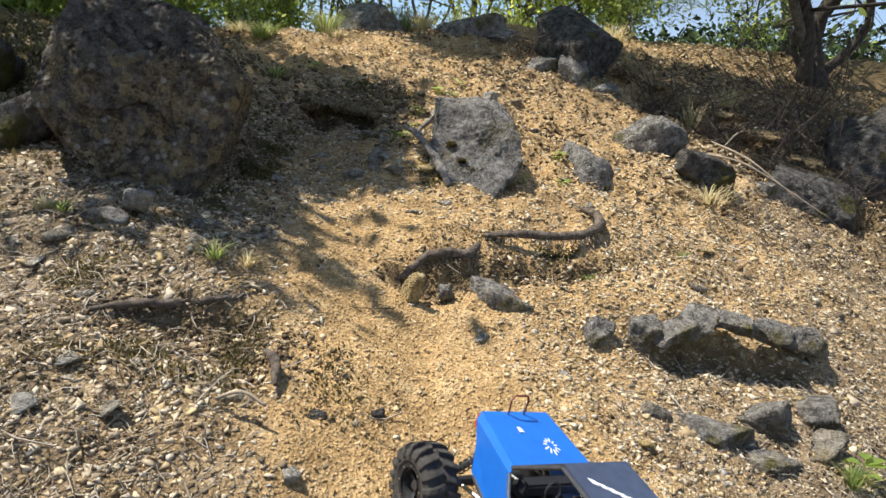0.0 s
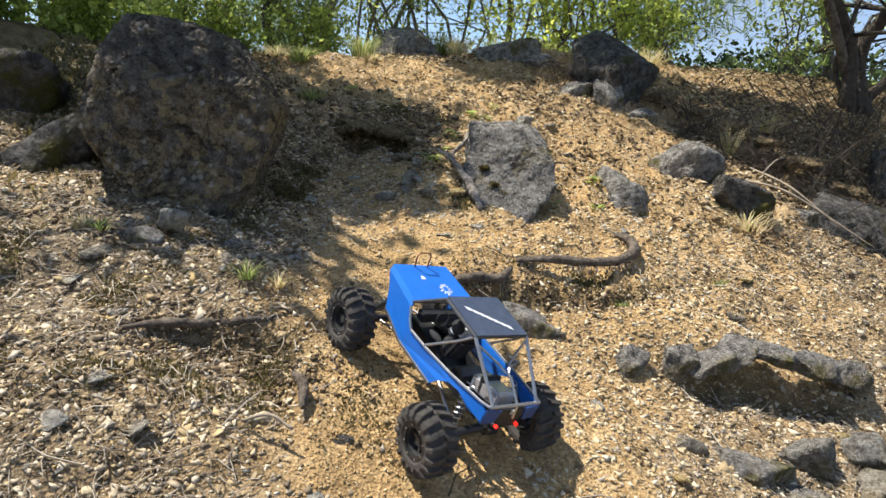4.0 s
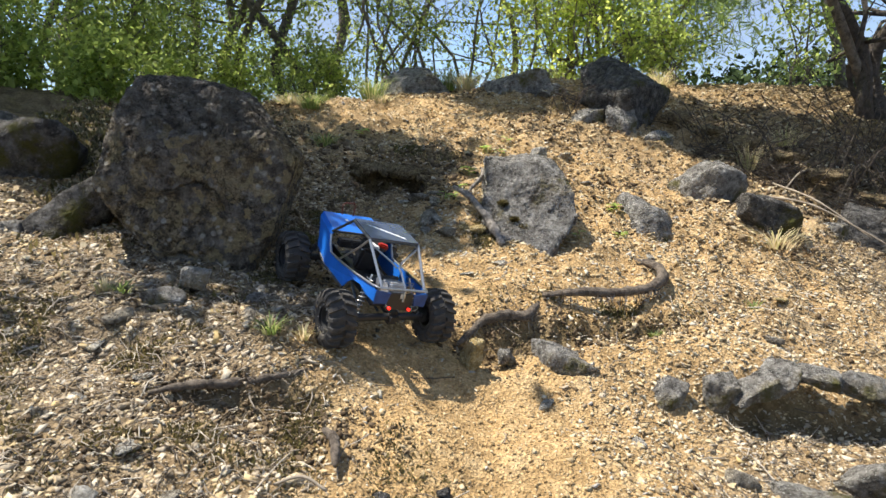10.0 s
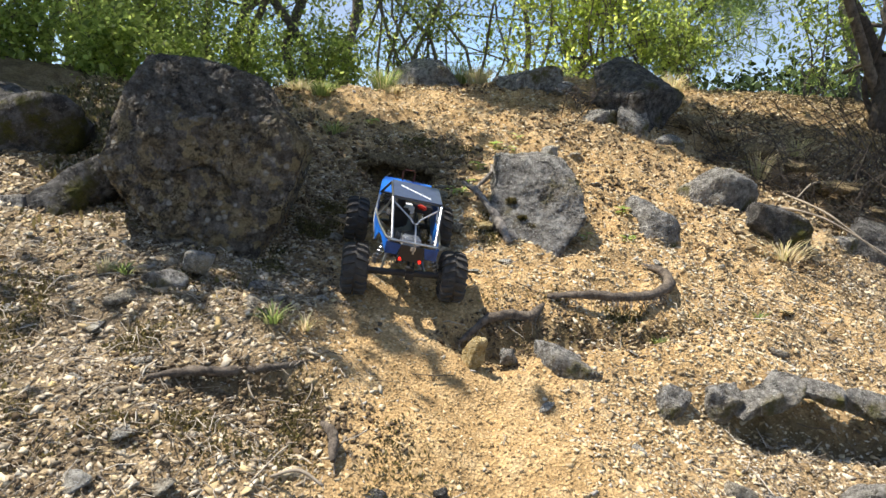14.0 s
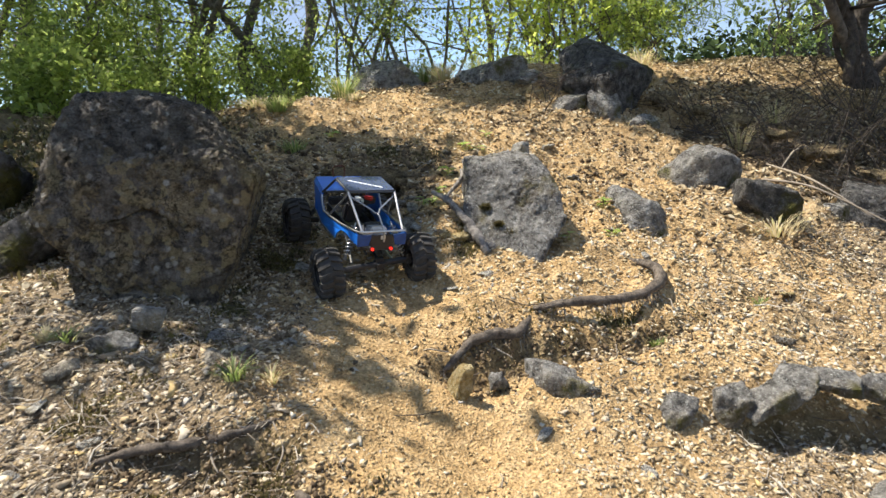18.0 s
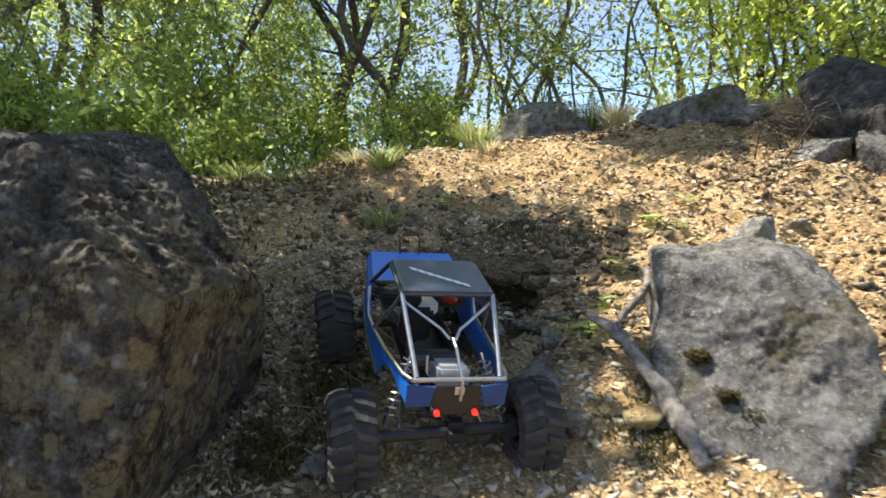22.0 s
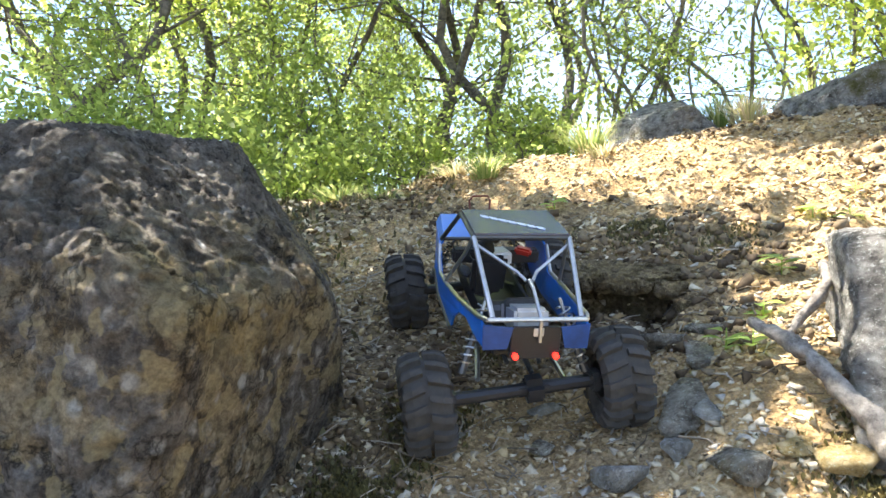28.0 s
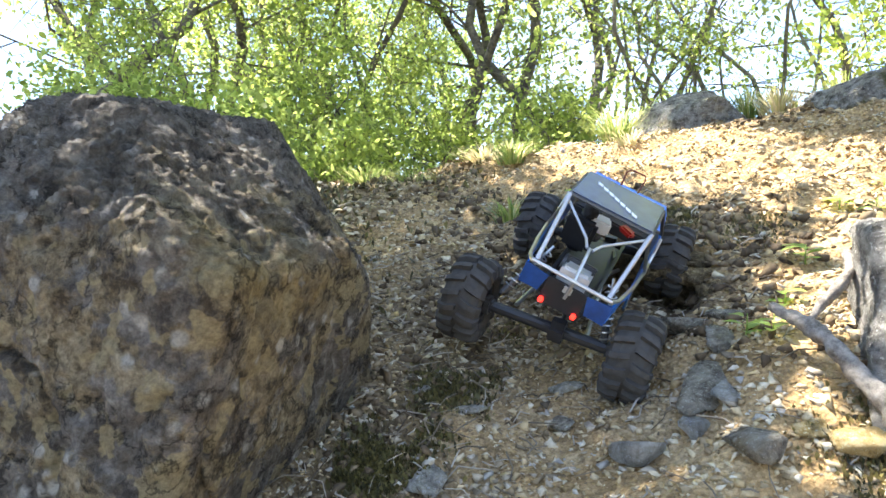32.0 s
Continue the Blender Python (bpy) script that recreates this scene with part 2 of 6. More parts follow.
def earth_material():
    """Yellow loam full of limestone grit; grey-brown soil where litter lies."""
    m, n, l, b = material("loam_and_grit")
    mid = tex(n, l, "ShaderNodeTexNoise", 13, 9, 0.72)
    fine = tex(n, l, "ShaderNodeTexNoise", 120, 7, 0.75)
    cell = tex(n, l, "ShaderNodeTexVoronoi", 170)
    loam = ramp(n, [(0.28, (0.28, 0.185, 0.085)), (0.5, (0.57, 0.385, 0.185)), (0.72, (0.76, 0.575, 0.33))])
    l.new(mid.outputs[0], loam.inputs[0])
    soil = ramp(n, [(0.3, (0.12, 0.088, 0.054)), (0.55, (0.30, 0.235, 0.155)), (0.75, (0.46, 0.38, 0.27))])
    l.new(mid.outputs[0], soil.inputs[0])
    grit = ramp(n, [(0.15, (0.5, 0.46, 0.40)), (0.55, (0.95, 0.93, 0.90)), (0.85, (1.25, 1.22, 1.15))])
    l.new(cell.outputs["Color"], grit.inputs[0])
    attr = n.new("ShaderNodeAttribute")
    attr.attribute_name = "litter"
    col = mixed(n, l, attr.outputs["Fac"], loam.outputs[0], soil.outputs[0])
    col = mixed(n, l, 0.55, col, grit.outputs[0], "MULTIPLY")
    grain = ramp(n, [(0.40, (0.45, 0.42, 0.37)), (0.58, (1.15, 1.13, 1.1))])
    l.new(fine.outputs[0], grain.inputs[0])
    col = mixed(n, l, 0.6, col, grain.outputs[0], "MULTIPLY")
    # dark brown of the wood floor, also colours shade into hollows and far right ground
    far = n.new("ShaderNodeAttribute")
    far.attribute_name = "floor_and_shade"
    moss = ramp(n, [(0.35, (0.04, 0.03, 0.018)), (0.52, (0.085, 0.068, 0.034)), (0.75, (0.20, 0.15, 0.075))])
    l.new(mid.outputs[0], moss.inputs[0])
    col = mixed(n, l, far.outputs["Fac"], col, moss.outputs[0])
    l.new(col, b.inputs["Base Color"])
    b.inputs["Roughness"].default_value = 0.95
    b.inputs["Specular IOR Level"].default_value = 0.12
    bumped(n, l, b, [mid.outputs[0], cell.outputs["Distance"], fine.outputs[0]], 0.8, 0.005)
    return m


def rock_material(name, dark, mid_c, light, stain=None, scale=1.0, moss=0.0):
    """Weathered limestone: pitted, blotched with pale lichen, stained yellow where sheltered."""
    m, n, l, b = material(name)
    big = tex(n, l, "ShaderNodeTexNoise", 5 * scale, 7, 0.65)
    mid = tex(n, l, "ShaderNodeTexNoise", 28 * scale, 10, 0.72)
    fine = tex(n, l, "ShaderNodeTexNoise", 150 * scale, 8, 0.75)
    pit = tex(n, l, "ShaderNodeTexVoronoi", 60 * scale)
    r = ramp(n, [(0.37, dark), (0.49, mid_c), (0.63, light)])
    l.new(mid.outputs[0], r.inputs[0])
    col = r.outputs[0]
    if stain:
        s = ramp(n, [(0.52, (0, 0, 0)), (0.66, (0.8, 0.8, 0.8))])
        l.new(big.outputs[0], s.inputs[0])
        col = mixed(n, l, s.outputs[0], col, mixed(n, l, mid.outputs[0], tuple(c * 0.5 for c in stain), stain))
    lich = ramp(n, [(0.57, (0, 0, 0)), (0.63, (1, 1, 1))])
    l.new(fine.outputs[0], lich.inputs[0])
    col = mixed(n, l, lich.outputs[0], col, tuple(min(0.62, c * 1.5) for c in light))
    if moss:
        geo = n.new("ShaderNodeNewGeometry")
        sep = n.new("ShaderNodeSeparateXYZ")
        l.new(geo.outputs["Normal"], sep.inputs[0])
        mm = n.new("ShaderNodeMath")
        mm.operation = "MULTIPLY"
        l.new(big.outputs[0], mm.inputs[0])
        mm.inputs[1].default_value = moss
        ms = ramp(n, [(0.5, (0, 0, 0)), (0.58, (1, 1, 1))])
        l.new(mm.outputs[0], ms.inputs[0])
        col = mixed(n, l, ms.outputs[0], col, (0.10, 0.095, 0.02))
    l.new(col, b.inputs["Base Color"])
    b.inputs["Roughness"].default_value = 0.9
    b.inputs["Specular IOR Level"].default_value = 0.25
    bumped(n, l, b, [big.outputs[0], mid.outputs[0], pit.outputs["Distance"], fine.outputs[0]], 0.9, 0.02 / scale)
    return m


def boulder_material():
    """Rough limestone: grey crust, brown and ochre blotches, pale lichen spots, dark cracks and pits."""
    m, n, l, b = material("boulder_limestone")
    big = tex(n, l, "ShaderNodeTexNoise", 4.5, 6, 0.6)
    patch = tex(n, l, "ShaderNodeTexNoise", 15, 8, 0.66)
    mid = tex(n, l, "ShaderNodeTexNoise", 36, 10, 0.75)
    fine = tex(n, l, "ShaderNodeTexNoise", 170, 8, 0.8)
    pit = tex(n, l, "ShaderNodeTexVoronoi", 55)
    spots = tex(n, l, "ShaderNodeTexVoronoi", 34)
    # crack lines between warped cells
    co = n.new("ShaderNodeTexCoord")
    warp = n.new("ShaderNodeMix")
    warp.data_type = "VECTOR"
    warp.inputs[0].default_value = 0.16
    l.new(co.outputs["Object"], warp.inputs[4])
    l.new(patch.outputs["Color"], warp.inputs[5])
    crack = n.new("ShaderNodeTexVoronoi")
    crack.feature = "DISTANCE_TO_EDGE"
    crack.inputs["Scale"].default_value = 6.0
    l.new(warp.outputs[1], crack.inputs["Vector"])
    line = ramp(n, [(0.0, (0, 0, 0)), (0.022, (1, 1, 1))])
    l.new(crack.outputs["Distance"], line.inputs[0])
    grey = ramp(n, [(0.38, (0.085, 0.072, 0.058)), (0.47, (0.185, 0.160, 0.130)), (0.55, (0.25, 0.222, 0.187)), (0.66, (0.40, 0.365, 0.315))])
    l.new(mid.outputs[0], grey.inputs[0])
    brown = ramp(n, [(0.41, (0.095, 0.074, 0.048)), (0.5, (0.29, 0.225, 0.13)), (0.62, (0.50, 0.405, 0.25))])
    l.new(mid.outputs[0], brown.inputs[0])
    where = ramp(n, [(0.485, (0, 0, 0)), (0.535, (0.9, 0.9, 0.9))])
    l.new(patch.outputs[0], where.inputs[0])
    # the brown and ochre film keeps to the flanks; the crown is bare grey crust
    sep = n.new("ShaderNodeSeparateXYZ")
    l.new(warp.outputs[1], sep.inputs[0])
    flank = ramp(n, [(0.17, (1, 1, 1)), (0.24, (0.08, 0.08, 0.08))])
    l.new(sep.outputs[2], flank.inputs[0])
    col = mixed(n, l, mixed(n, l, 1.0, where.outputs[0], flank.outputs[0], "MULTIPLY"), grey.outputs[0], brown.outputs[0])
    och = ramp(n, [(0.57, (0, 0, 0)), (0.66, (0.6, 0.6, 0.6))])
    l.new(big.outputs[0], och.inputs[0])
    col = mixed(n, l, mixed(n, l, 1.0, och.outputs[0], flank.outputs[0], "MULTIPLY"), col, mixed(n, l, mid.outputs[0], (0.26, 0.18, 0.06), (0.54, 0.42, 0.18)))
    blot = tex(n, l, "ShaderNodeTexNoise", 26, 3, 0.5)
    crisp = ramp(n, [(0.565, (0, 0, 0)), (0.590, (0.85, 0.85, 0.85))])
    l.new(blot.outputs[0], crisp.inputs[0])
    col = mixed(n, l, mixed(n, l, 1.0, crisp.outputs[0], flank.outputs[0], "MULTIPLY"), col, mixed(n, l, mid.outputs[0], (0.30, 0.23, 0.11), (0.55, 0.46, 0.28)))
    pale = ramp(n, [(0.16, (1, 1, 1)), (0.30, (0, 0, 0))])
    l.new(spots.outputs["Distance"], pale.inputs[0])
    some = ramp(n, [(0.46, (0, 0, 0)), (0.54, (0.9, 0.9, 0.9))])
    l.new(patch.outputs["Color"], some.inputs[0])
    dots = mixed(n, l, 1.0, pale.outputs[0], some.outputs[0], "MULTIPLY")
    col = mixed(n, l, dots, col, (0.56, 0.53, 0.46))
    col = mixed(n, l, 0.7, col, line.outputs[0], "MULTIPLY")
    gr = ramp(n, [(0.41, (0.35, 0.33, 0.31)), (0.5, (0.95, 0.94, 0.92)), (0.58, (1.5, 1.48, 1.42))])
    l.new(fine.outputs[0], gr.inputs[0])
    col = mixed(n, l, 0.42, col, gr.outputs[0], "MULTIPLY")
    l.new(col, b.inputs["Base Color"])
    b.inputs["Roughness"].default_value = 0.92
    b.inputs["Specular IOR Level"].default_value = 0.2
    bumped(n, l, b, [line.outputs[0], patch.outputs[0], mid.outputs[0], pit.outputs["Distance"], fine.outputs[0]], 0.9, 0.018)
    return m


def chip_material(name, stops, rough=0.9, island=True):
    """Loose pieces, each of its own shade."""
    m, n, l, b = material(name)
    geo = n.new("ShaderNodeNewGeometry")
    r = ramp(n, stops)
    l.new(geo.outputs["Random Per Island"], r.inputs[0])
    t = tex(n, l, "ShaderNodeTexNoise", 180, 5)
    s = ramp(n, [(0.3, (0.62, 0.6, 0.56)), (0.7, (1, 1, 1))])
    l.new(t.outputs[0], s.inputs[0])
    col = mixed(n, l, 0.8, r.outputs[0], s.outputs[0], "MULTIPLY")
    l.new(col, b.inputs["Base Color"])
    b.inputs["Roughness"].default_value = rough
    b.inputs["Specular IOR Level"].default_value = 0.25
    bumped(n, l, b, [t.outputs[0]], 0.4, 0.003)
    return m


def leaf_material(name, stops, glow=0.5):
    m, n, l, b = material(name)
    geo = n.new("ShaderNodeNewGeometry")
    r = ramp(n, stops)
    l.new(geo.outputs["Random Per Island"], r.inputs[0])
    l.new(r.outputs[0], b.inputs["Base Color"])
    b.inputs["Roughness"].default_value = 0.5
    tr = n.new("ShaderNodeBsdfTranslucent")
    hs = n.new("ShaderNodeHueSaturation")
    hs.inputs["Hue"].default_value, hs.inputs["Saturation"].default_value, hs.inputs["Value"].default_value = 0.478, 0.94, 3.5
    l.new(r.outputs[0], hs.inputs["Color"])
    l.new(hs.outputs[0], tr.inputs[0])
    mx = n.new("ShaderNodeMixShader")
    mx.inputs[0].default_value = glow
    l.new(b.outputs[0], mx.inputs[1])
    l.new(tr.outputs[0], mx.inputs[2])
    l.new(mx.outputs[0], n["Material Output"].inputs[0])
    return m


def bark_material(name, dark, light, scale=30):
    m, n, l, b = material(name)
    t = tex(n, l, "ShaderNodeTexNoise", scale, 9, 0.75)
    r = ramp(n, [(0.36, dark), (0.64, light)])
    l.new(t.outputs[0], r.inputs[0])
    l.new(r.outputs[0], b.inputs["Base Color"])
    b.inputs["Roughness"].default_value = 0.95
    bumped(n, l, b, [t.outputs[0]], 0.8, 0.01)
    return m


EARTH = earth_material()
BOULDER = boulder_material()
TURF = rock_material("turf_soil", (0.09, 0.064, 0.034), (0.22, 0.16, 0.085), (0.42, 0.32, 0.17), None, 2.5)
GREY_ROCK = rock_material("grey_limestone", (0.085, 0.077, 0.065), (0.25, 0.23, 0.20), (0.44, 0.415, 0.37), (0.36, 0.28, 0.15), 1.4, 0.88)
DARK_ROCK = rock_material("dark_limestone", (0.038, 0.035, 0.032), (0.105, 0.097, 0.086), (0.23, 0.215, 0.195), (0.13, 0.10, 0.05), 1.1, 0.92)
PALE_ROCK = rock_material("pale_limestone", (0.22, 0.20, 0.17), (0.40, 0.37, 0.31), (0.58, 0.55, 0.48), (0.42, 0.32, 0.15), 1.6)
BUFF_ROCK = rock_material("buff_grey_stone", (0.12, 0.10, 0.075), (0.29, 0.25, 0.19), (0.47, 0.42, 0.335), (0.38, 0.28, 0.14), 2.0)
YELLOW_ROCK = rock_material("yellow_stone", (0.28, 0.19, 0.07), (0.50, 0.36, 0.15), (0.64, 0.52, 0.30), None, 2.0)
BARK = bark_material("bark", (0.05, 0.042, 0.034), (0.24, 0.205, 0.165))
DARK_BARK = bark_material("dark_bark", (0.025, 0.02, 0.016), (0.11, 0.088, 0.068))
PALE_BARK = bark_material("pale_bark", (0.10, 0.085, 0.065), (0.30, 0.265, 0.21))
ROOT = bark_material("root_wood", (0.045, 0.032, 0.022), (0.22, 0.175, 0.13), 70)
GREY_WOOD = bark_material("weathered_wood", (0.09, 0.075, 0.06), (0.42, 0.37, 0.31), 70)
LEAF = leaf_material("leaf", [(0.0, (0.065, 0.10, 0.02)), (0.5, (0.13, 0.18, 0.036)), (1.0, (0.22, 0.27, 0.07))], 0.62)
LEAF_YOUNG = leaf_material("young_leaf", [(0.0, (0.12, 0.17, 0.025)), (0.5, (0.19, 0.25, 0.04)), (1.0, (0.29, 0.33, 0.07))], 0.66)
# LEAF again in darker greens: the shade is in the colour
LEAF_DARK = leaf_material("leaf_shade_in_colour", [(0.0, (0.05, 0.085, 0.016)), (0.6, (0.09, 0.14, 0.025)), (1.0, (0.14, 0.20, 0.035))], 0.55)


# ---- building blocks ----
def mesh_object(name, verts, faces, mat, parent=None, smooth=True, label=""):
    me = bpy.data.meshes.new(name)
    me.from_pydata([tuple(v) for v in verts], [], faces)
    me.materials.append(mat)
    if smooth:
        me.polygons.foreach_set("use_smooth", [True] * len(me.polygons))
    ob = new(name, me)
    if parent:
        ob.parent = parent
    if label:
        ob["label"] = label
    return ob


def quads_mesh(name, verts, count, corners, mat, smooth=False):
    """One mesh of count loose faces with the same number of corners, from an array of points."""
    me = bpy.data.meshes.new(name)
    me.vertices.add(len(verts))
    me.vertices.foreach_set("co", np.asarray(verts, np.float32).ravel())
    me.loops.add(count * corners)
    me.loops.foreach_set("vertex_index", np.arange(count * corners, dtype=np.int32))
    me.polygons.add(count)
    me.polygons.foreach_set("loop_start", np.arange(count, dtype=np.int32) * corners)
    me.polygons.foreach_set("loop_total", np.full(count, corners, np.int32))
    me.update()
    me.validate()
    me.materials.append(mat)
    return me


def indexed_mesh(name, verts, faces, mat, smooth=False):
    """A mesh from arrays: points and equal-sided faces."""
    faces = np.asarray(faces, np.int32)
    me = bpy.data.meshes.new(name)
    me.vertices.add(len(verts))
    me.vertices.foreach_set("co", np.asarray(verts, np.float32).ravel())
    me.loops.add(faces.size)
    me.loops.foreach_set("vertex_index", faces.ravel())
    me.polygons.add(len(faces))
    me.polygons.foreach_set("loop_start", np.arange(len(faces), dtype=np.int32) * faces.shape[1])
    me.polygons.foreach_set("loop_total", np.full(len(faces), faces.shape[1], np.int32))
    if smooth:
        me.polygons.foreach_set("use_smooth", np.ones(len(faces), bool))
    me.update()
    me.materials.append(mat)
    return me


def part(name, bm, mat, parent, label="", smooth=False):
    me = bpy.data.meshes.new(name)
    bm.to_mesh(me)
    bm.free()
    me.materials.append(mat)
    if smooth:
        me.polygons.foreach_set("use_smooth", [True] * len(me.polygons))
    ob = new(name, me)
    ob.parent = parent
    if label:
        ob["label"] = label
    return ob


def tube_points(path, radii, sides=8):
    """Rings of points along a path, and the faces between them."""
    path = [Vector(p) for p in path]
    verts, faces = [], []
    ref = None
    for i, p in enumerate(path):
        d = (path[min(i + 1, len(path) - 1)] - path[max(i - 1, 0)]).normalized()
        if ref is None:
            ref = d.orthogonal().normalized()
        ref = (ref - d * ref.dot(d)).normalized()
        o = d.cross(ref)
        r = radii[i] if hasattr(radii, "__len__") else radii
        for k in range(sides):
            a = 2 * math.pi * k / sides
            verts.append(p + ref * (r * math.cos(a)) + o * (r * math.sin(a)))
    for i in range(len(path) - 1):
        for k in range(sides):
            a, b = i * sides + k, i * sides + (k + 1) % sides
            faces.append((a, b, b + sides, a + sides))
    faces.append(tuple(range(sides))[::-1])
    faces.append(tuple(range(len(verts) - sides, len(verts))))
    return verts, faces


def smooth_path(points, n):
    """A rounded line through the given points."""
    pts = [Vector(p) for p in points]
    pts = [pts[0] * 2 - pts[1]] + pts + [pts[-1] * 2 - pts[-2]]
    out = []
    segs = len(pts) - 3
    for i in range(n):
        s = i / (n - 1) * segs
        k = min(int(s), segs - 1)
        t = s - k
        a, b, c, d = pts[k : k + 4]
        out.append(0.5 * ((2 * b) + (c - a) * t + (2 * a - 5 * b + 4 * c - d) * t * t + (3 * b - a - 3 * c + d) * t**3))
    return out


ICO = {}


def ico(k):
    if k not in ICO:
        bm = bmesh.new()
        bmesh.ops.create_icosphere(bm, subdivisions=k, radius=1.0)
        bm.verts.ensure_lookup_table()
        ICO[k] = (np.array([v.co for v in bm.verts]), np.array([[v.index for v in f.verts] for f in bm.faces]))
        bm.free()
    return ICO[k]


def rock_shape(size, seed, k=4, planes=None, rough=0.10, sharp=9.0, pitting=0.5, crust=0.0, slab=False, crown=1.0, cracks=0.0):
    """A faceted, weathered stone: cut by planes, then worn by noise."""
    d, faces = ico(k)
    rng = np.random.RandomState(seed)
    if planes is None:
        cuts = 6 if slab else 11
        nrm = rng.normal(size=(cuts, 3))
        nrm /= np.linalg.norm(nrm, axis=1)[:, None]
        nrm = np.concatenate([nrm, np.eye(3), -np.eye(3)])
        dist = np.concatenate([rng.uniform(0.42 if slab else 0.64, 0.80 if slab else 0.97, cuts), np.full(6, 0.98)])
        scale = np.array(size)
    else:
        nrm = np.array([p[0] for p in planes], float)
        ln = np.linalg.norm(nrm, axis=1)
        nrm, dist = nrm / ln[:, None], np.array([p[1] for p in planes], float)
        scale = np.ones(3)
    q = np.maximum(d @ nrm.T, 0) / dist
    r = (q**sharp).sum(1) ** (-1 / sharp)
    v = d * r[:, None] * scale
    face = (q ** sharp) @ nrm
    face /= np.linalg.norm(face, axis=1)[:, None]
    top = np.clip((face[:, 2] - 0.30) / 0.35, 0, 1)
    worn_in = crown * top + (1 - top)
    mean = float(np.mean(np.linalg.norm(v, axis=1)))
    o = rng.uniform(-50, 50, 3)
    p = v / mean
    n = rough * (0.9 * fbm(p * 1.6 + o, 3, seed) + 0.13 * pits(p * 5 + o, seed + 3) + pitting * (0.16 * fbm(p * 9 + o, 2, seed + 5) + 0.12 * pits(p * 17 + o, seed + 6) - 0.16 * np.maximum(vnoise(p * 13 + o, seed + 8) - 0.35, 0) + 0.08 * fbm(p * 34 + o, 2, seed + 7)))
    if crust:
        w = p + 0.07 * np.stack([fbm(p * 5 + o + 9 * a, 2, seed + 20 + a) for a in range(3)], -1) + 0.02 * np.stack([vnoise(p * 24 + o + 5 * a, seed + 30 + a) for a in range(3)], -1)
        n = n + crust * worn_in * (0.4 * pits(w * 8 + o, seed + 12) + 0.55 * pits(w * 17 + o, seed + 9) + 0.65 * pits(w * 33 + o, seed + 10) + 0.55 * pits(w * 58 + o, seed + 13) + 0.4 * fbm(w * 75 + o, 2, seed + 11))
    if cracks:
        w = p + 0.10 * np.stack([fbm(p * 4 + o + 7 * a, 3, seed + 40 + a) for a in range(3)], -1)
        n = n - cracks * np.exp(-((vnoise(w * 1.7 + o, seed + 44) / 0.030) ** 2)) * (0.4 + 0.6 * (vnoise(p * 6 + o, seed + 45) > -0.1))
        n = n - 0.6 * cracks * np.exp(-((vnoise(w * 3.1 + o + 3, seed + 46) / 0.035) ** 2)) * np.clip(1.5 * vnoise(p * 3 + o, seed + 47), 0, 1)
    return v * (1 + n)[:, None], faces


def rock(name, at, size, mat, label, seed=1, turn=(0, 0, 0), k=4, planes=None, rough=0.10, sharp=9.0, pitting=0.5, category="rock", group="", crust=0.0, slab=False, crown=1.0, cracks=0.0):
    v, f = rock_shape(size, seed, k, planes, rough, sharp, pitting, crust, slab, crown, cracks)
    ob = new(name, indexed_mesh(name, v, f, mat, not slab))
    ob.matrix_world = pose(*at, *turn)
    return tagged(ob, label, category, group)


# ---- ground: one sheet from the bank to the horizon ----
def spaced(lo, hi, n, near, far):
    """Lines close together between lo and hi, ever wider out to far on both sides."""
    inner = np.linspace(lo, hi, n)
    h = (hi - lo) / (n - 1)
    out, grow = [], h
    at = 0.0
    while at < far:
        grow *= 1.14
        at += grow
        out.append(at)
    out = np.array(out)
    return np.concatenate([(lo - out)[::-1], inner, hi + out])


def build_ground():
    xs, ys = spaced(-1.5, 2.0, 300, 0, 900), spaced(0.55, 4.6, 330, 0, 900)
    gx, gy = np.meshgrid(xs, ys)
    z = ground_z(gx, gy)
    nx, ny = len(xs), len(ys)
    i = np.arange(nx * ny).reshape(ny, nx)
    faces = np.stack([i[:-1, :-1], i[:-1, 1:], i[1:, 1:], i[1:, :-1]], -1).reshape(-1, 4)
    me = indexed_mesh("ground", np.stack([gx, gy, z], -1).reshape(-1, 3), faces, EARTH, True)
    x, y = gx.ravel(), gy.ravel()
    p = np.stack([x, y, 0 * x], -1)
    litter = np.clip(grey_side(x, y) * 0.95 * (1 - 0.9 * worn(x, y)) + 0.22 * step(y - 2.4, 0.4), 0, 1)
    a = me.attributes.new("litter", "FLOAT", "POINT")
    a.data.foreach_set("value", litter.astype(np.float32))
    a = me.attributes.new("floor_and_shade", "FLOAT", "POINT")
    # the undercut and x > 1.85 terms add painted shade to the wood floor
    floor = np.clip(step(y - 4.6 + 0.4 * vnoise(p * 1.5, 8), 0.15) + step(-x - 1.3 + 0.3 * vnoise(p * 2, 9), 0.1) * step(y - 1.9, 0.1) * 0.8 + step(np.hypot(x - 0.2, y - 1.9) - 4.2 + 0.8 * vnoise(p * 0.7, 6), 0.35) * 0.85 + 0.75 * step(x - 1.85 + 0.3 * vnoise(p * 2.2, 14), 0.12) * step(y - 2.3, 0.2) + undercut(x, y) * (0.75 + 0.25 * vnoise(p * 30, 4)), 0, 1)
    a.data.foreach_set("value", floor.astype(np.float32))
    return tagged(new("ground", me), "steep bank of yellow loam and limestone grit", "ground", kind="structure")


build_ground()


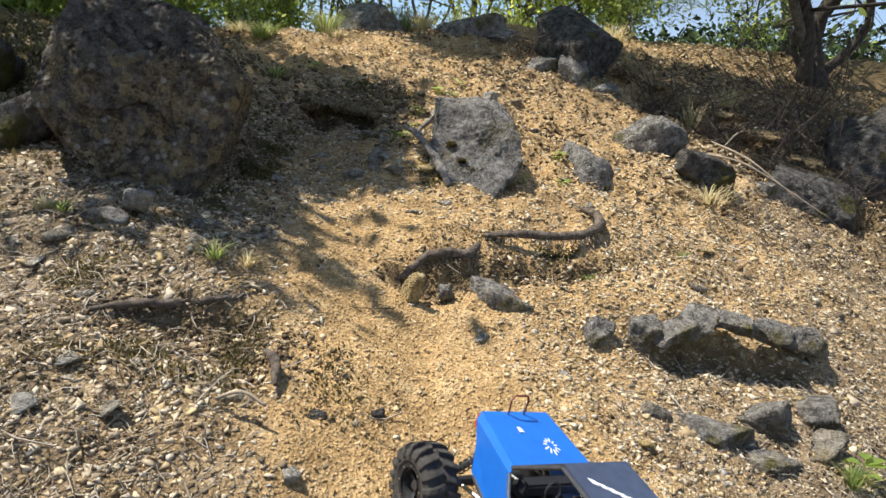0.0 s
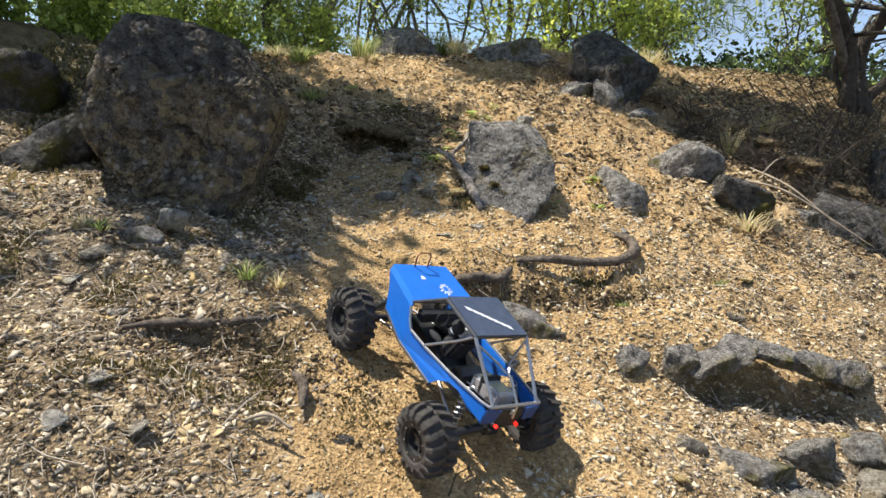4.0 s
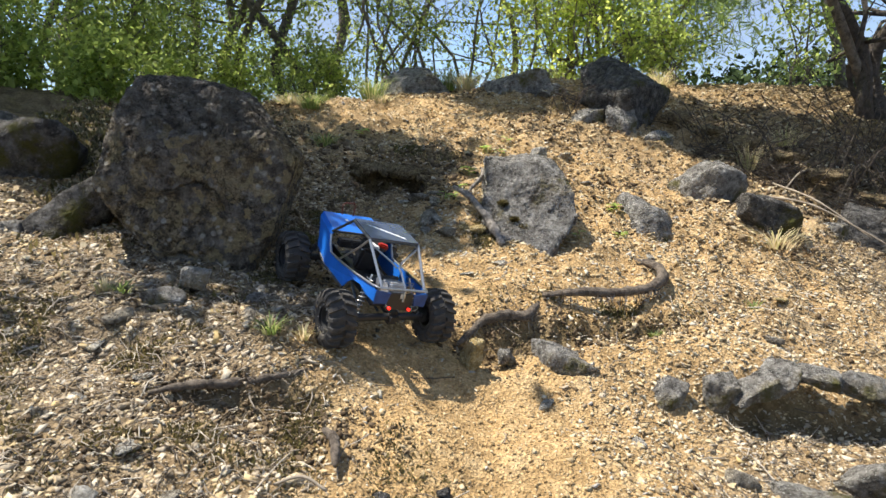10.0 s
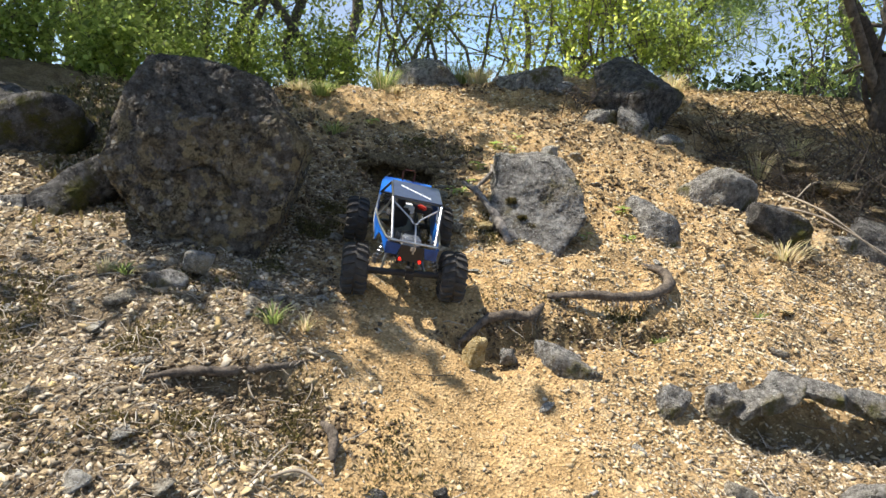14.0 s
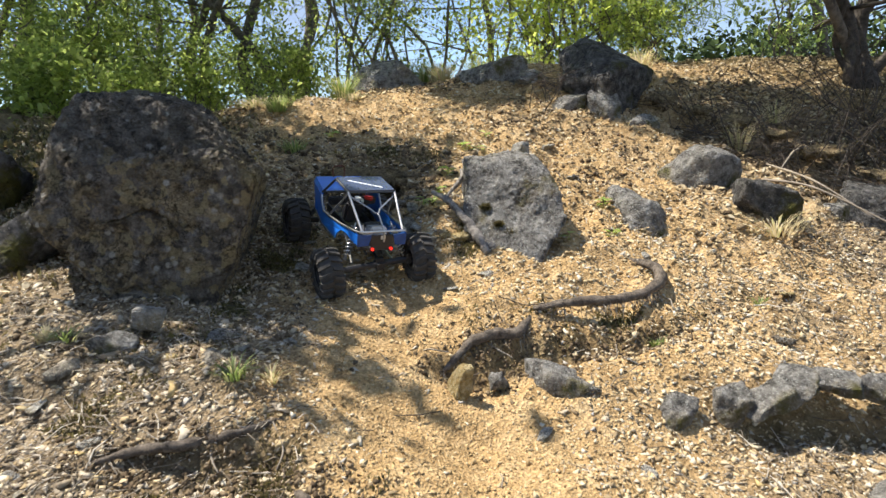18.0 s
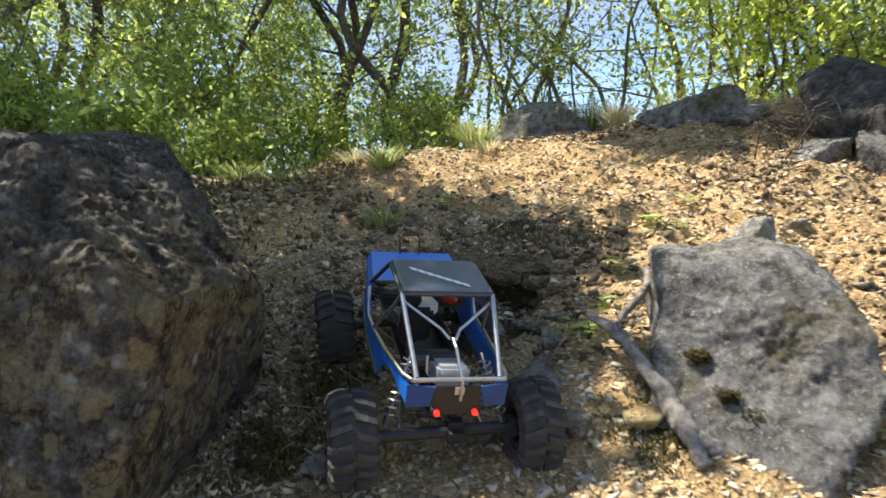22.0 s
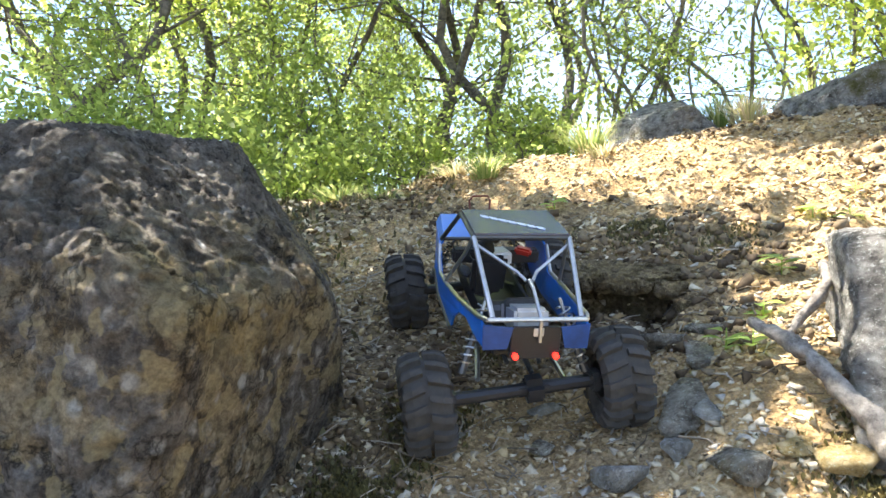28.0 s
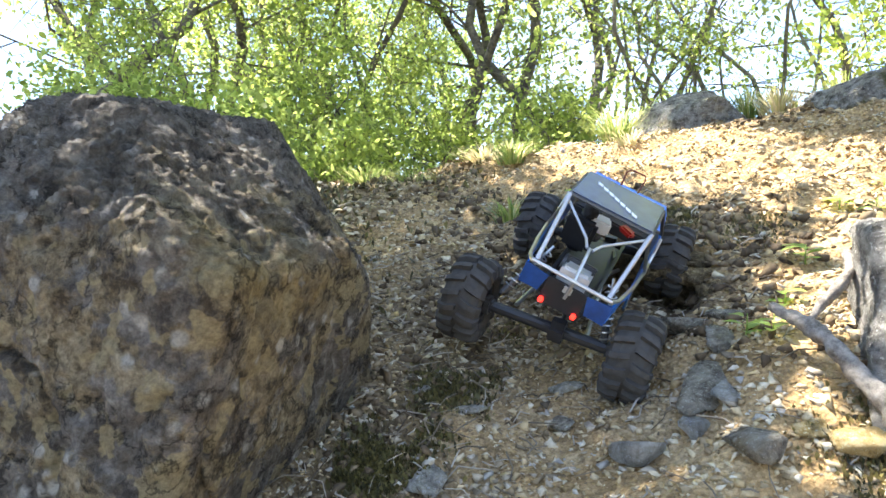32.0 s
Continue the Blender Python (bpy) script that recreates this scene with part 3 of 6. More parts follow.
# ---- the great boulder and the rocks in the bank ----
rock("boulder", (-0.64, 1.97, 1.0), None, BOULDER, "great grey-brown limestone boulder standing in the bank", 11, k=8, rough=0.058, sharp=44, pitting=0.6, crust=0.0085, crown=2.5, cracks=0.035,
     planes=[((0.06, -1, -0.03), 0.345), ((1, 0.22, 0.05), 0.240), ((0, -0.75, 0.66), 0.338), ((0.20, -0.03, 1), 0.276), ((-0.56, -0.67, 0.49), 0.358), ((-1, -0.1, 0.25), 0.246), ((-0.7, -0.3, -0.6), 0.240),
             ((0, 1, 0.1), 0.42), ((-0.7, 0, 0.7), 0.332), ((0.7, 0, 0.7), 0.255), ((0.735, 0.465, 0.49), 0.190), ((0, 0, -1), 0.36), ((0.845, 0.534, 0.0), 0.180), ((0.6, -0.75, -0.1), 0.39), ((0.9, 0.1, -0.35), 0.195)])
rock("rock", (0.26, 2.14, 0.95), None, GREY_ROCK, "flat-faced grey limestone rock beside a dead root", 21, k=6, rough=0.075, sharp=24, pitting=1.0, crust=0.016,
     planes=[((-0.12, -0.88, 0.46), 0.110), ((0, -0.1, 1), 0.140), ((-1, 0, 0.05), 0.138), ((1, 0.1, 0.1), 0.112), ((-0.6, 0, -0.8), 0.145), ((0.75, 0, -0.66), 0.125), ((0, 1, 0), 0.10), ((0, 0, -1), 0.19), ((0.6, -0.3, 0.7), 0.142)])
ROCKS = [
    ("rock", (0.68, 2.25, 0.835), (0.14, 0.11, 0.095), (10, 25, 0), GREY_ROCK, "low grey limestone rock sunk in gravel", 22, 4),
    ("rock", (0.99, 2.55, 0.945), (0.125, 0.10, 0.14), (15, 10, 20), GREY_ROCK, "squarish grey limestone rock in the bank", 23, 4),
    ("rock", (1.11, 2.32, 0.87), (0.12, 0.10, 0.095), (5, 15, -10), DARK_ROCK, "dark grey rock behind a tuft of dry grass", 24, 4),
    ("rock", (1.66, 2.52, 0.78), (0.23, 0.15, 0.13), (0, 10, 10), DARK_ROCK, "craggy dark outcrop in the shade of the bushes", 25, 5),
    ("rock", (2.02, 2.84, 0.92), (0.24, 0.19, 0.26), (5, -8, 30), DARK_ROCK, "big dark mossy rock in deep shade under bushes", 225, 5),
    ("rock", (1.36, 2.42, 0.83), (0.06, 0.05, 0.045), (0, 10, 40), GREY_ROCK, "small grey stone beside a dark outcrop", 226, 4),
    ("rock", (0.88, 3.42, 1.37), (0.27, 0.21, 0.19), (8, -10, 40), DARK_ROCK, "large dark mossy rock on the crest", 126, 5),
    ("rock", (0.79, 3.12, 1.23), (0.085, 0.08, 0.105), (0, 20, 15), GREY_ROCK, "pale upright stone leaning on a dark rock", 27, 4),
    ("rock", (0.63, 3.18, 1.23), (0.105, 0.09, 0.085), (0, 0, 30), GREY_ROCK, "rounded grey stone leaning on a dark rock", 28, 4),
    ("rock", (0.93, 3.04, 1.16), (0.065, 0.05, 0.065), (0, 0, 0), GREY_ROCK, "small grey stone below a dark rock", 29, 3),
    ("rock", (-0.17, 3.90, 1.47), (0.21, 0.16, 0.125), (0, 5, 10), GREY_ROCK, "weathered grey rock on the crest among grass", 30, 5),
    ("rock", (0.36, 3.62, 1.445), (0.16, 0.11, 0.075), (0, -12, 5), GREY_ROCK, "craggy grey ledge stone at the crest", 31, 5),
    ("rock", (0.53, 3.50, 1.41), (0.10, 0.08, 0.055), (0, 6, 35), GREY_ROCK, "flat grey ledge stone at the crest", 231, 4),
    ("rock", (0.285, 1.56, 0.602), (0.088, 0.06, 0.066), (-15, 14, -15), GREY_ROCK, "angular grey stone bedded in the gully", 132, 4),
    ("rock", (0.062, 1.495, 0.645), (0.024, 0.022, 0.046), (8, 4, 10), YELLOW_ROCK, "small upright buff stone in the worn track", 33, 3),
    ("rock", (0.145, 1.545, 0.632), (0.026, 0.024, 0.022), (0, 0, 40), GREY_ROCK, "small grey stone under the root", 34, 3),
    ("rock", (0.50, 1.49, 0.56), (0.036, 0.035, 0.05), (0, 25, 0), GREY_ROCK, "grey stone at the edge of the gully", 35, 4),
    ("rock", (0.628, 1.505, 0.565), (0.034, 0.04, 0.05), (0, 10, 0), GREY_ROCK, "knobbly grey stone of the low ledge", 36, 4),
    ("rock", (0.70, 1.50, 0.575), (0.058, 0.042, 0.026), (8, -22, 6), GREY_ROCK, "long grey stone rising beside a dark hollow", 57, 5),
    ("rock", (0.775, 1.515, 0.598), (0.045, 0.045, 0.026), (4, -14, 40), GREY_ROCK, "jagged grey stone overhanging a dark hollow", 59, 4),
    ("rock", (0.862, 1.51, 0.606), (0.068, 0.052, 0.022), (10, 8, -6), GREY_ROCK, "broad grey stone overhanging a dark hollow", 38, 5),
    ("rock", (0.955, 1.515, 0.583), (0.05, 0.048, 0.026), (0, 16, -15), GREY_ROCK, "grey stone overhanging a dark hollow", 58, 4),
    ("rock", (1.075, 1.55, 0.56), (0.06, 0.05, 0.036), (0, 16, 20), GREY_ROCK, "grey stone at the end of the low ledge", 39, 4),
    ("rock", (1.00, 1.34, 0.445), (0.05, 0.045, 0.04), (-20, 10, 50), GREY_ROCK, "slabby grey outcrop in the lower gravel", 141, 4),
    ("rock", (0.80, 1.22, 0.385), (0.085, 0.06, 0.04), (-22, 6, -15), GREY_ROCK, "flat grey outcrop in the lower gravel", 142, 4),
    ("rock", (0.73, 1.27, 0.415), (0.09, 0.08, 0.05), (-25, 10, 0), GREY_ROCK, "flat grey outcrop in the lower gravel", 40, 4),
    ("rock", (0.87, 1.31, 0.43), (0.075, 0.06, 0.05), (-20, 25, 20), GREY_ROCK, "slabby grey outcrop in the lower gravel", 41, 4),
    ("rock", (0.66, 1.16, 0.365), (0.06, 0.05, 0.04), (-20, 0, 30), GREY_ROCK, "low grey outcrop in the lower gravel", 42, 4),
    ("rock", (-1.38, 2.12, 1.03), (0.25, 0.19, 0.19), (0, 8, 10), DARK_ROCK, "dark mossy rock in deep shade under the trees", 43, 5),
    ("rock", (-0.98, 1.79, 0.925), (0.15, 0.085, 0.068), (0, -32, 15), DARK_ROCK, "slanting dark rock beside the boulder", 44, 4),
    ("rock", (-1.12, 1.72, 0.88), (0.06, 0.07, 0.05), (0, 0, 0), GREY_ROCK, "grey rock in the shade", 45, 4),
    ("rock", (-0.55, 1.49, 0.825), (0.034, 0.03, 0.028), (0, 10, 20), PALE_ROCK, "pale stone at the foot of the boulder", 46, 3),
    ("rock", (-0.43, 1.52, 0.765), (0.04, 0.035, 0.024), (0, 0, 60), GREY_ROCK, "flat grey stone at the foot of the boulder", 47, 3),
    ("rock", (-0.60, 1.42, 0.80), (0.045, 0.03, 0.022), (0, 10, 0), GREY_ROCK, "flat grey stone at the foot of the boulder", 48, 3),
    ("rock", (0.325, 2.42, 1.095), (0.037, 0.035, 0.036), (0, 0, 0), PALE_ROCK, "pale stone above the flat-faced rock", 49, 3),
]
for name, at, size, turn, mat, label, seed, k in ROCKS:
    rock(name, at, size, mat, label, seed, turn, k + 1 if k < 5 else k, rough=0.11, sharp=34, pitting=0.9, crust=0.028 if max(size) > 0.15 else 0.017)


rock("soil_ledge", (-0.19, 2.490, 1.056), (0.150, 0.075, 0.020), TURF, "crumbling overhang of soil roofing a low hole", 79, (16, 3, 3), 6, None, 0.35, 5, 2.4, "soil", crust=0.07)
for k, (x, y, z, r) in enumerate([(-0.31, 2.425, 1.040, 0.026), (-0.265, 2.405, 1.047, 0.030), (-0.215, 2.40, 1.045, 0.024), (-0.17, 2.405, 1.038, 0.032), (-0.12, 2.41, 1.030, 0.025), (-0.075, 2.42, 1.02, 0.030), (-0.045, 2.41, 0.995, 0.028)]):
    rock("soil_clod", (x, y, z), (r, r * 0.9, r * 0.6), TURF, "crumbling dark clod of soil above a hole", 80 + k, (10, 0, 40 * k), 4, None, 0.3, 8, 2.0, "soil", "clods above the hole")
for k, (x, y, r) in enumerate([(1.08, 3.22, 0.05), (1.20, 3.10, 0.04), (1.31, 3.01, 0.05), (1.43, 2.89, 0.042), (1.55, 2.78, 0.052), (1.68, 2.66, 0.04)]):
    rock("turf_overhang", (x, y, gz(x, y + 0.10) + 0.005), (r * 1.5, r, r * 0.5), TURF, "overhanging lip of dark turf and dead roots", 180 + k, (12, 5, -42), 4, None, 0.3, 7, 2.0, "turf", "lips of turf on the brow", crust=0.03)


# ---- single loose stones that stand out in the gravel ----
FLAT = ("pale flat stone lying loose in the gravel", PALE_ROCK)
GREY = ("small buff-grey limestone stone lying in the gravel", BUFF_ROCK)
OCHRE = ("small ochre-yellow stone lying in the gravel", YELLOW_ROCK)
DARK = ("small dark stone lying in the gravel", DARK_ROCK)
STONES = [
    (-0.118, 2.012, 0.030, FLAT), (-0.313, 1.90, 0.026, FLAT), (-0.325, 2.043, 0.016, FLAT), (-0.04, 2.098, 0.042, GREY), (0.108, 2.003, 0.026, OCHRE), (0.002, 2.005, 0.03, GREY),
    (-0.054, 2.057, 0.02, FLAT), (-0.221, 2.079, 0.017, GREY), (-0.385, 2.038, 0.013, FLAT), (-0.032, 2.189, 0.022, GREY), (-0.228, 2.143, 0.02, FLAT), (0.064, 2.016, 0.014, OCHRE),
    (-0.091, 2.256, 0.032, GREY), (-0.14, 2.278, 0.018, FLAT), (-0.035, 2.271, 0.02, GREY), (-0.02, 2.088, 0.02, FLAT), (0.346, 2.624, 0.028, FLAT), (0.485, 2.753, 0.03, FLAT),
    (-0.68, 1.30, 0.02, FLAT), (-0.618, 1.11, 0.016, FLAT), (-0.487, 0.987, 0.018, FLAT), (-0.506, 0.886, 0.016, FLAT), (-0.404, 0.935, 0.02, GREY), (-0.104, 1.036, 0.016, DARK),
    (0.005, 1.078, 0.012, DARK), (0.855, 1.724, 0.018, GREY), (0.962, 1.91, 0.022, OCHRE), (0.58, 1.27, 0.03, GREY), (0.80, 1.20, 0.035, GREY), (0.95, 1.25, 0.04, GREY), (1.12, 1.60, 0.05, GREY),
    (0.52, 1.15, 0.014, OCHRE), (0.98, 1.40, 0.018, OCHRE), (0.40, 1.33, 0.016, FLAT), (0.45, 1.60, 0.014, FLAT), (0.62, 2.03, 0.02, FLAT), (0.75, 2.06, 0.016, OCHRE), (0.5, 2.4, 0.02, FLAT),
    (-0.40, 1.40, 0.022, GREY), (-0.36, 1.46, 0.017, FLAT), (-0.48, 1.40, 0.012, OCHRE), (-0.66, 1.36, 0.022, GREY), (-0.85, 1.30, 0.016, FLAT), (-0.28, 1.52, 0.014, FLAT),
    (0.15, 1.86, 0.016, FLAT), (0.06, 1.78, 0.012, FLAT), (0.22, 1.42, 0.014, FLAT), (-0.12, 0.90, 0.014, FLAT), (-0.62, 0.86, 0.015, OCHRE), (-0.75, 1.0, 0.017, FLAT), (-0.55, 1.2, 0.013, FLAT),
]
for k, (x, y, r, (text, mat)) in enumerate(STONES):
    q = np.random.RandomState(500 + k).uniform(-1, 1, 5)
    flat = 0.36 + 0.12 * q[0] + (0.12 if mat is DARK_ROCK else 0)
    rock("stone", (x, y, gz(x, y) + r * flat * 0.35), (r * (1.4 + 0.25 * q[1]), r * (1.05 + 0.25 * q[2]), r * flat * 1.3), mat, text, 600 + k, (15 + 8 * q[3], -7, 180 * q[4]), 3, rough=0.03, sharp=60, pitting=0.8, category="stone", group="loose stones on the bank", slab=True)


# ---- gravel, litter and twigs lying on the bank ----
LO, HI = np.array([-1.5, 0.55]), np.array([2.6, 4.4])


def scatter(n, seed, keep, near=1.5):
    """Random places on the bank, thicker low down, where keep(x, y) allows."""
    rng = np.random.RandomState(seed)
    out = []
    while sum(len(o) for o in out) < n:
        x = rng.uniform(LO[0], HI[0], n)
        y = LO[1] + (HI[1] - LO[1]) * rng.uniform(0, 1, n) ** near
        ok = rng.uniform(0, 1, n) < keep(x, y)
        out.append(np.stack([x[ok], y[ok]], -1))
    return np.concatenate(out)[:n], rng


def turned(rng, n, tilt):
    """Random turns: any heading, tilted a little off the slope."""
    a = rng.uniform(0, 2 * np.pi, n)
    t = rng.normal(size=(n, 2)) * tilt
    up = np.stack([t[:, 0] + 0.05, t[:, 1] - 0.30, np.ones(n)], -1)
    up /= np.linalg.norm(up, axis=1)[:, None]
    f = np.stack([np.cos(a), np.sin(a), 0 * a], -1)
    s = np.cross(up, f)
    s /= np.linalg.norm(s, axis=1)[:, None]
    return np.stack([np.cross(s, up), s, up], -1)


def stuff(name, verts, faces, mat, label, category):
    return tagged(new(name, indexed_mesh(name, verts, faces, mat)), label, category, kind="stuff")


def chips(name, n, seed, keep, lo, hi, mat, label, flat=0.36, power=3.0, sink=0.25, near=1.5):
    xy, rng = scatter(n, seed, keep, near)
    z = ground_z(xy[:, 0], xy[:, 1])
    tri = [(math.cos(a), math.sin(a)) for a in (0.3, 2.3, 4.4)]
    base = np.array([[x, y, w] for w in (-0.72, 0.72) for x, y in tri])
    faces = np.array([[0, 2, 1], [3, 4, 5], [0, 1, 4], [0, 4, 3], [1, 2, 5], [1, 5, 4], [2, 0, 3], [2, 3, 5]])
    shapes = []
    for k in range(32):
        r = np.random.RandomState(900 + k)
        sh = base + r.uniform(-0.42, 0.42, (6, 3)) * (1, 1, 0.9)
        sh[3:, :2] = sh[3:, :2] * r.uniform(0.5, 0.95) + r.uniform(-0.25, 0.25, 2)
        shapes.append(sh)
    shapes = np.array(shapes)
    size = lo + (hi - lo) * rng.uniform(0, 1, n) ** power
    dims = size[:, None] * np.stack([rng.uniform(0.9, 1.7, n), rng.uniform(0.6, 1.05, n), flat * rng.uniform(0.6, 1.3, n)], -1)
    v = shapes[rng.randint(32, size=n)] * dims[:, None, :]
    v = np.einsum("nij,nkj->nki", turned(rng, n, 0.35), v)
    v = v + np.stack([xy[:, 0], xy[:, 1], z + dims[:, 2] * (1 - 2 * sink)], -1)[:, None, :]
    f = faces[None] + (np.arange(n) * len(base))[:, None, None]
    return stuff(name, v.reshape(-1, 3), f.reshape(-1, 3), mat, label, "gravel")


GREY_CHIP = chip_material("grey_gravel", [(0.0, (0.11, 0.082, 0.054)), (0.28, (0.34, 0.27, 0.18)), (0.60, (0.52, 0.43, 0.31)), (0.90, (0.66, 0.575, 0.44)), (1.0, (0.62, 0.45, 0.20))])
YELLOW_CHIP = chip_material("yellow_gravel", [(0.0, (0.26, 0.19, 0.11)), (0.3, (0.53, 0.40, 0.22)), (0.6, (0.68, 0.545, 0.34)), (0.85, (0.76, 0.67, 0.50)), (1.0, (0.42, 0.39, 0.35))])
CRUMB = chip_material("loam_crumbs", [(0.0, (0.28, 0.19, 0.09)), (0.5, (0.51, 0.365, 0.18)), (1.0, (0.68, 0.53, 0.32))])
DRY_LEAF = chip_material("dry_leaf", [(0.0, (0.13, 0.085, 0.045)), (0.4, (0.34, 0.24, 0.12)), (0.75, (0.58, 0.44, 0.25)), (1.0, (0.72, 0.62, 0.44))], 0.7)
TWIG = chip_material("dry_twig", [(0.0, (0.08, 0.06, 0.042)), (0.5, (0.30, 0.245, 0.18)), (1.0, (0.60, 0.53, 0.43))])
SOIL = chip_material("dark_soil", [(0.0, (0.09, 0.062, 0.036)), (0.6, (0.17, 0.12, 0.07)), (1.0, (0.28, 0.205, 0.12))])

chips("gravel", 76000, 71, lambda x, y: np.clip(grey_side(x, y) * (1 - 0.93 * worn(x, y)), 0, 1) * (y < 2.7), 0.0020, 0.0092, GREY_CHIP, "loose grey and buff limestone gravel among litter")
chips("gravel", 60000, 72, lambda x, y: np.clip((1.0 - 0.75 * grey_side(x, y)) * (1 - 0.95 * worn(x, y)), 0, 1) * step(2.25 - y, 0.12), 0.0019, 0.0086, YELLOW_CHIP, "loose yellow and cream limestone gravel", near=1.25)
chips("gravel", 15000, 73, lambda x, y: worn(x, y) * (y < 2.5), 0.0011, 0.0042, CRUMB, "small crumbs of yellow loam on the worn track", 0.7)
chips("gravel", 30000, 78, lambda x, y: step(y - 2.0, 0.12) * np.clip(1.5 * vnoise(np.stack([x, y, 0 * x], -1) * 5.5, 37) + 0.55, 0.1, 1), 0.0013, 0.0062, YELLOW_CHIP, "fine yellow grit on the upper bank", 0.5, 2.4, near=1.0)
chips("gravel", 3500, 74, lambda x, y: step(y - 2.2, 0.15) * np.clip(1.8 * vnoise(np.stack([x, y, 0 * x], -1) * 4.5, 33) + 0.4, 0, 1), 0.002, 0.013, YELLOW_CHIP, "cream stones on the upper bank", 0.5, 4.0, near=1.0)
chips("soil_clods", 2600, 75, lambda x, y: np.clip(bump(x, y, -0.34, 1.16, 0.17, 0.05) + bump(x, y, 0.42, 1.66, 0.25, 0.05, 0.3) + bump(x, y, 0.15, 1.60, 0.12, 0.04, 0.3) + 0.5 * bump(x, y, -0.42, 1.95, 0.07, 0.25, 0.3), 0, 1), 0.0016, 0.007, SOIL, "dark crumbling soil clods under roots", 0.8, 1.6)
chips("gravel", 420, 85, lambda x, y: np.clip(grey_side(x, y) * (1 - 1.1 * worn(x, y)), 0, 1) * step(1.95 - y, 0.1), 0.008, 0.019, GREY_CHIP, "flat pale limestone shards among the gravel", 0.5, 2.6, 0.40)
chips("soil_clods", 3200, 86, lambda x, y: np.clip(grey_side(x, y) * (1 - worn(x, y)), 0, 1) * step(1.6 - y, 0.1) * np.clip(3.0 * vnoise(np.stack([x, y, 0 * x], -1) * 9.0, 57) - 0.15, 0, 1), 0.0025, 0.0065, SOIL, "dark mossy soil crumbs between patches of gravel", 0.9, 2.0, 0.1)
chips("gravel", 1300, 84, lambda x, y: np.clip(1 - 1.1 * worn(x, y), 0, 1) * step(1.9 - y, 0.1), 0.006, 0.013, YELLOW_CHIP, "coarser buff stones among the gravel", 0.6, 2.2, 0.45)


def dry_leaves(n, seed, keep, lo, hi):
    xy, rng = scatter(n, seed, keep, 1.1)
    z = ground_z(xy[:, 0], xy[:, 1])
    s = rng.uniform(lo, hi, n)
    curl = rng.uniform(0.1, 0.6, n)
    o = np.array([[-1, 0, 0.0], [-0.3, -0.45, 1], [0.4, -0.38, 1], [1, 0, 0.0], [0.4, 0.38, 1], [-0.3, 0.45, 1]])
    v = np.repeat(o[None], n, 0)
    v[:, :, 2] *= curl[:, None] * 0.5
    v = np.einsum("nij,nkj->nki", turned(rng, n, 0.4), v * s[:, None, None])
    v = v + np.stack([xy[:, 0], xy[:, 1], z + 0.004 + s * 0.15], -1)[:, None, :]
    return tagged(new("leaf_litter", quads_mesh("leaf_litter", v.reshape(-1, 3), n, 6, DRY_LEAF)), "dry curled buff leaves littering the bank", "leaf litter", kind="stuff")


dry_leaves(14000, 81, lambda x, y: np.clip(0.12 + step(y - 2.3, 0.2) * np.clip(1.8 * vnoise(np.stack([x, y, 0 * x], -1) * 3.6, 35) + 0.45, 0.05, 1), 0, 1) * (1 - worn(x, y)), 0.0032, 0.0085)

dry_leaves(5000, 82, lambda x, y: np.clip(bump(x, y, 1.6, 3.1, 0.5, 0.55) + bump(x, y, -1.1, 2.9, 0.5, 0.8) * (x < -0.7), 0, 1), 0.008, 0.018)
chips("soil_clods", 22000, 76, lambda x, y: step(y - 2.05, 0.2) * (1 - 0.6 * grey_side(x, y)), 0.0015, 0.0085, CRUMB, "crumbling ochre loam clods on the upper bank", 0.8, 2.2, near=1.1)
chips("soil_clods", 5000, 77, lambda x, y: np.clip(bump(x, y, 1.65, 2.95, 0.5, 0.5) + bump(x, y, -0.05, 2.5, 0.16, 0.06) + bump(x, y, -0.35, 2.5, 0.2, 0.3) * 0.4, 0, 1), 0.003, 0.014, SOIL, "dark crumbly soil and leaf mould in the shade", 0.7, 2.0, near=1.0)


dry_leaves(7000, 83, lambda x, y: np.clip(step(y - 2.75, 0.15) + step(x - 0.9, 0.1) * step(y - 2.2, 0.1), 0, 1) * np.clip(2.2 * vnoise(np.stack([x, y, 0 * x], -1) * 4.2, 39) + 0.3, 0, 1) * (x > -0.9), 0.006, 0.013)
chips("soil_clods", 9000, 79, lambda x, y: step(y - 2.1, 0.15) * np.clip(2.4 * vnoise(np.stack([x, y, 0 * x], -1) * 5.0, 51) - 0.1, 0, 1), 0.002, 0.012, SOIL, "dark crumbly soil and leaf mould on the upper bank", 0.7, 2.0, near=1.0)


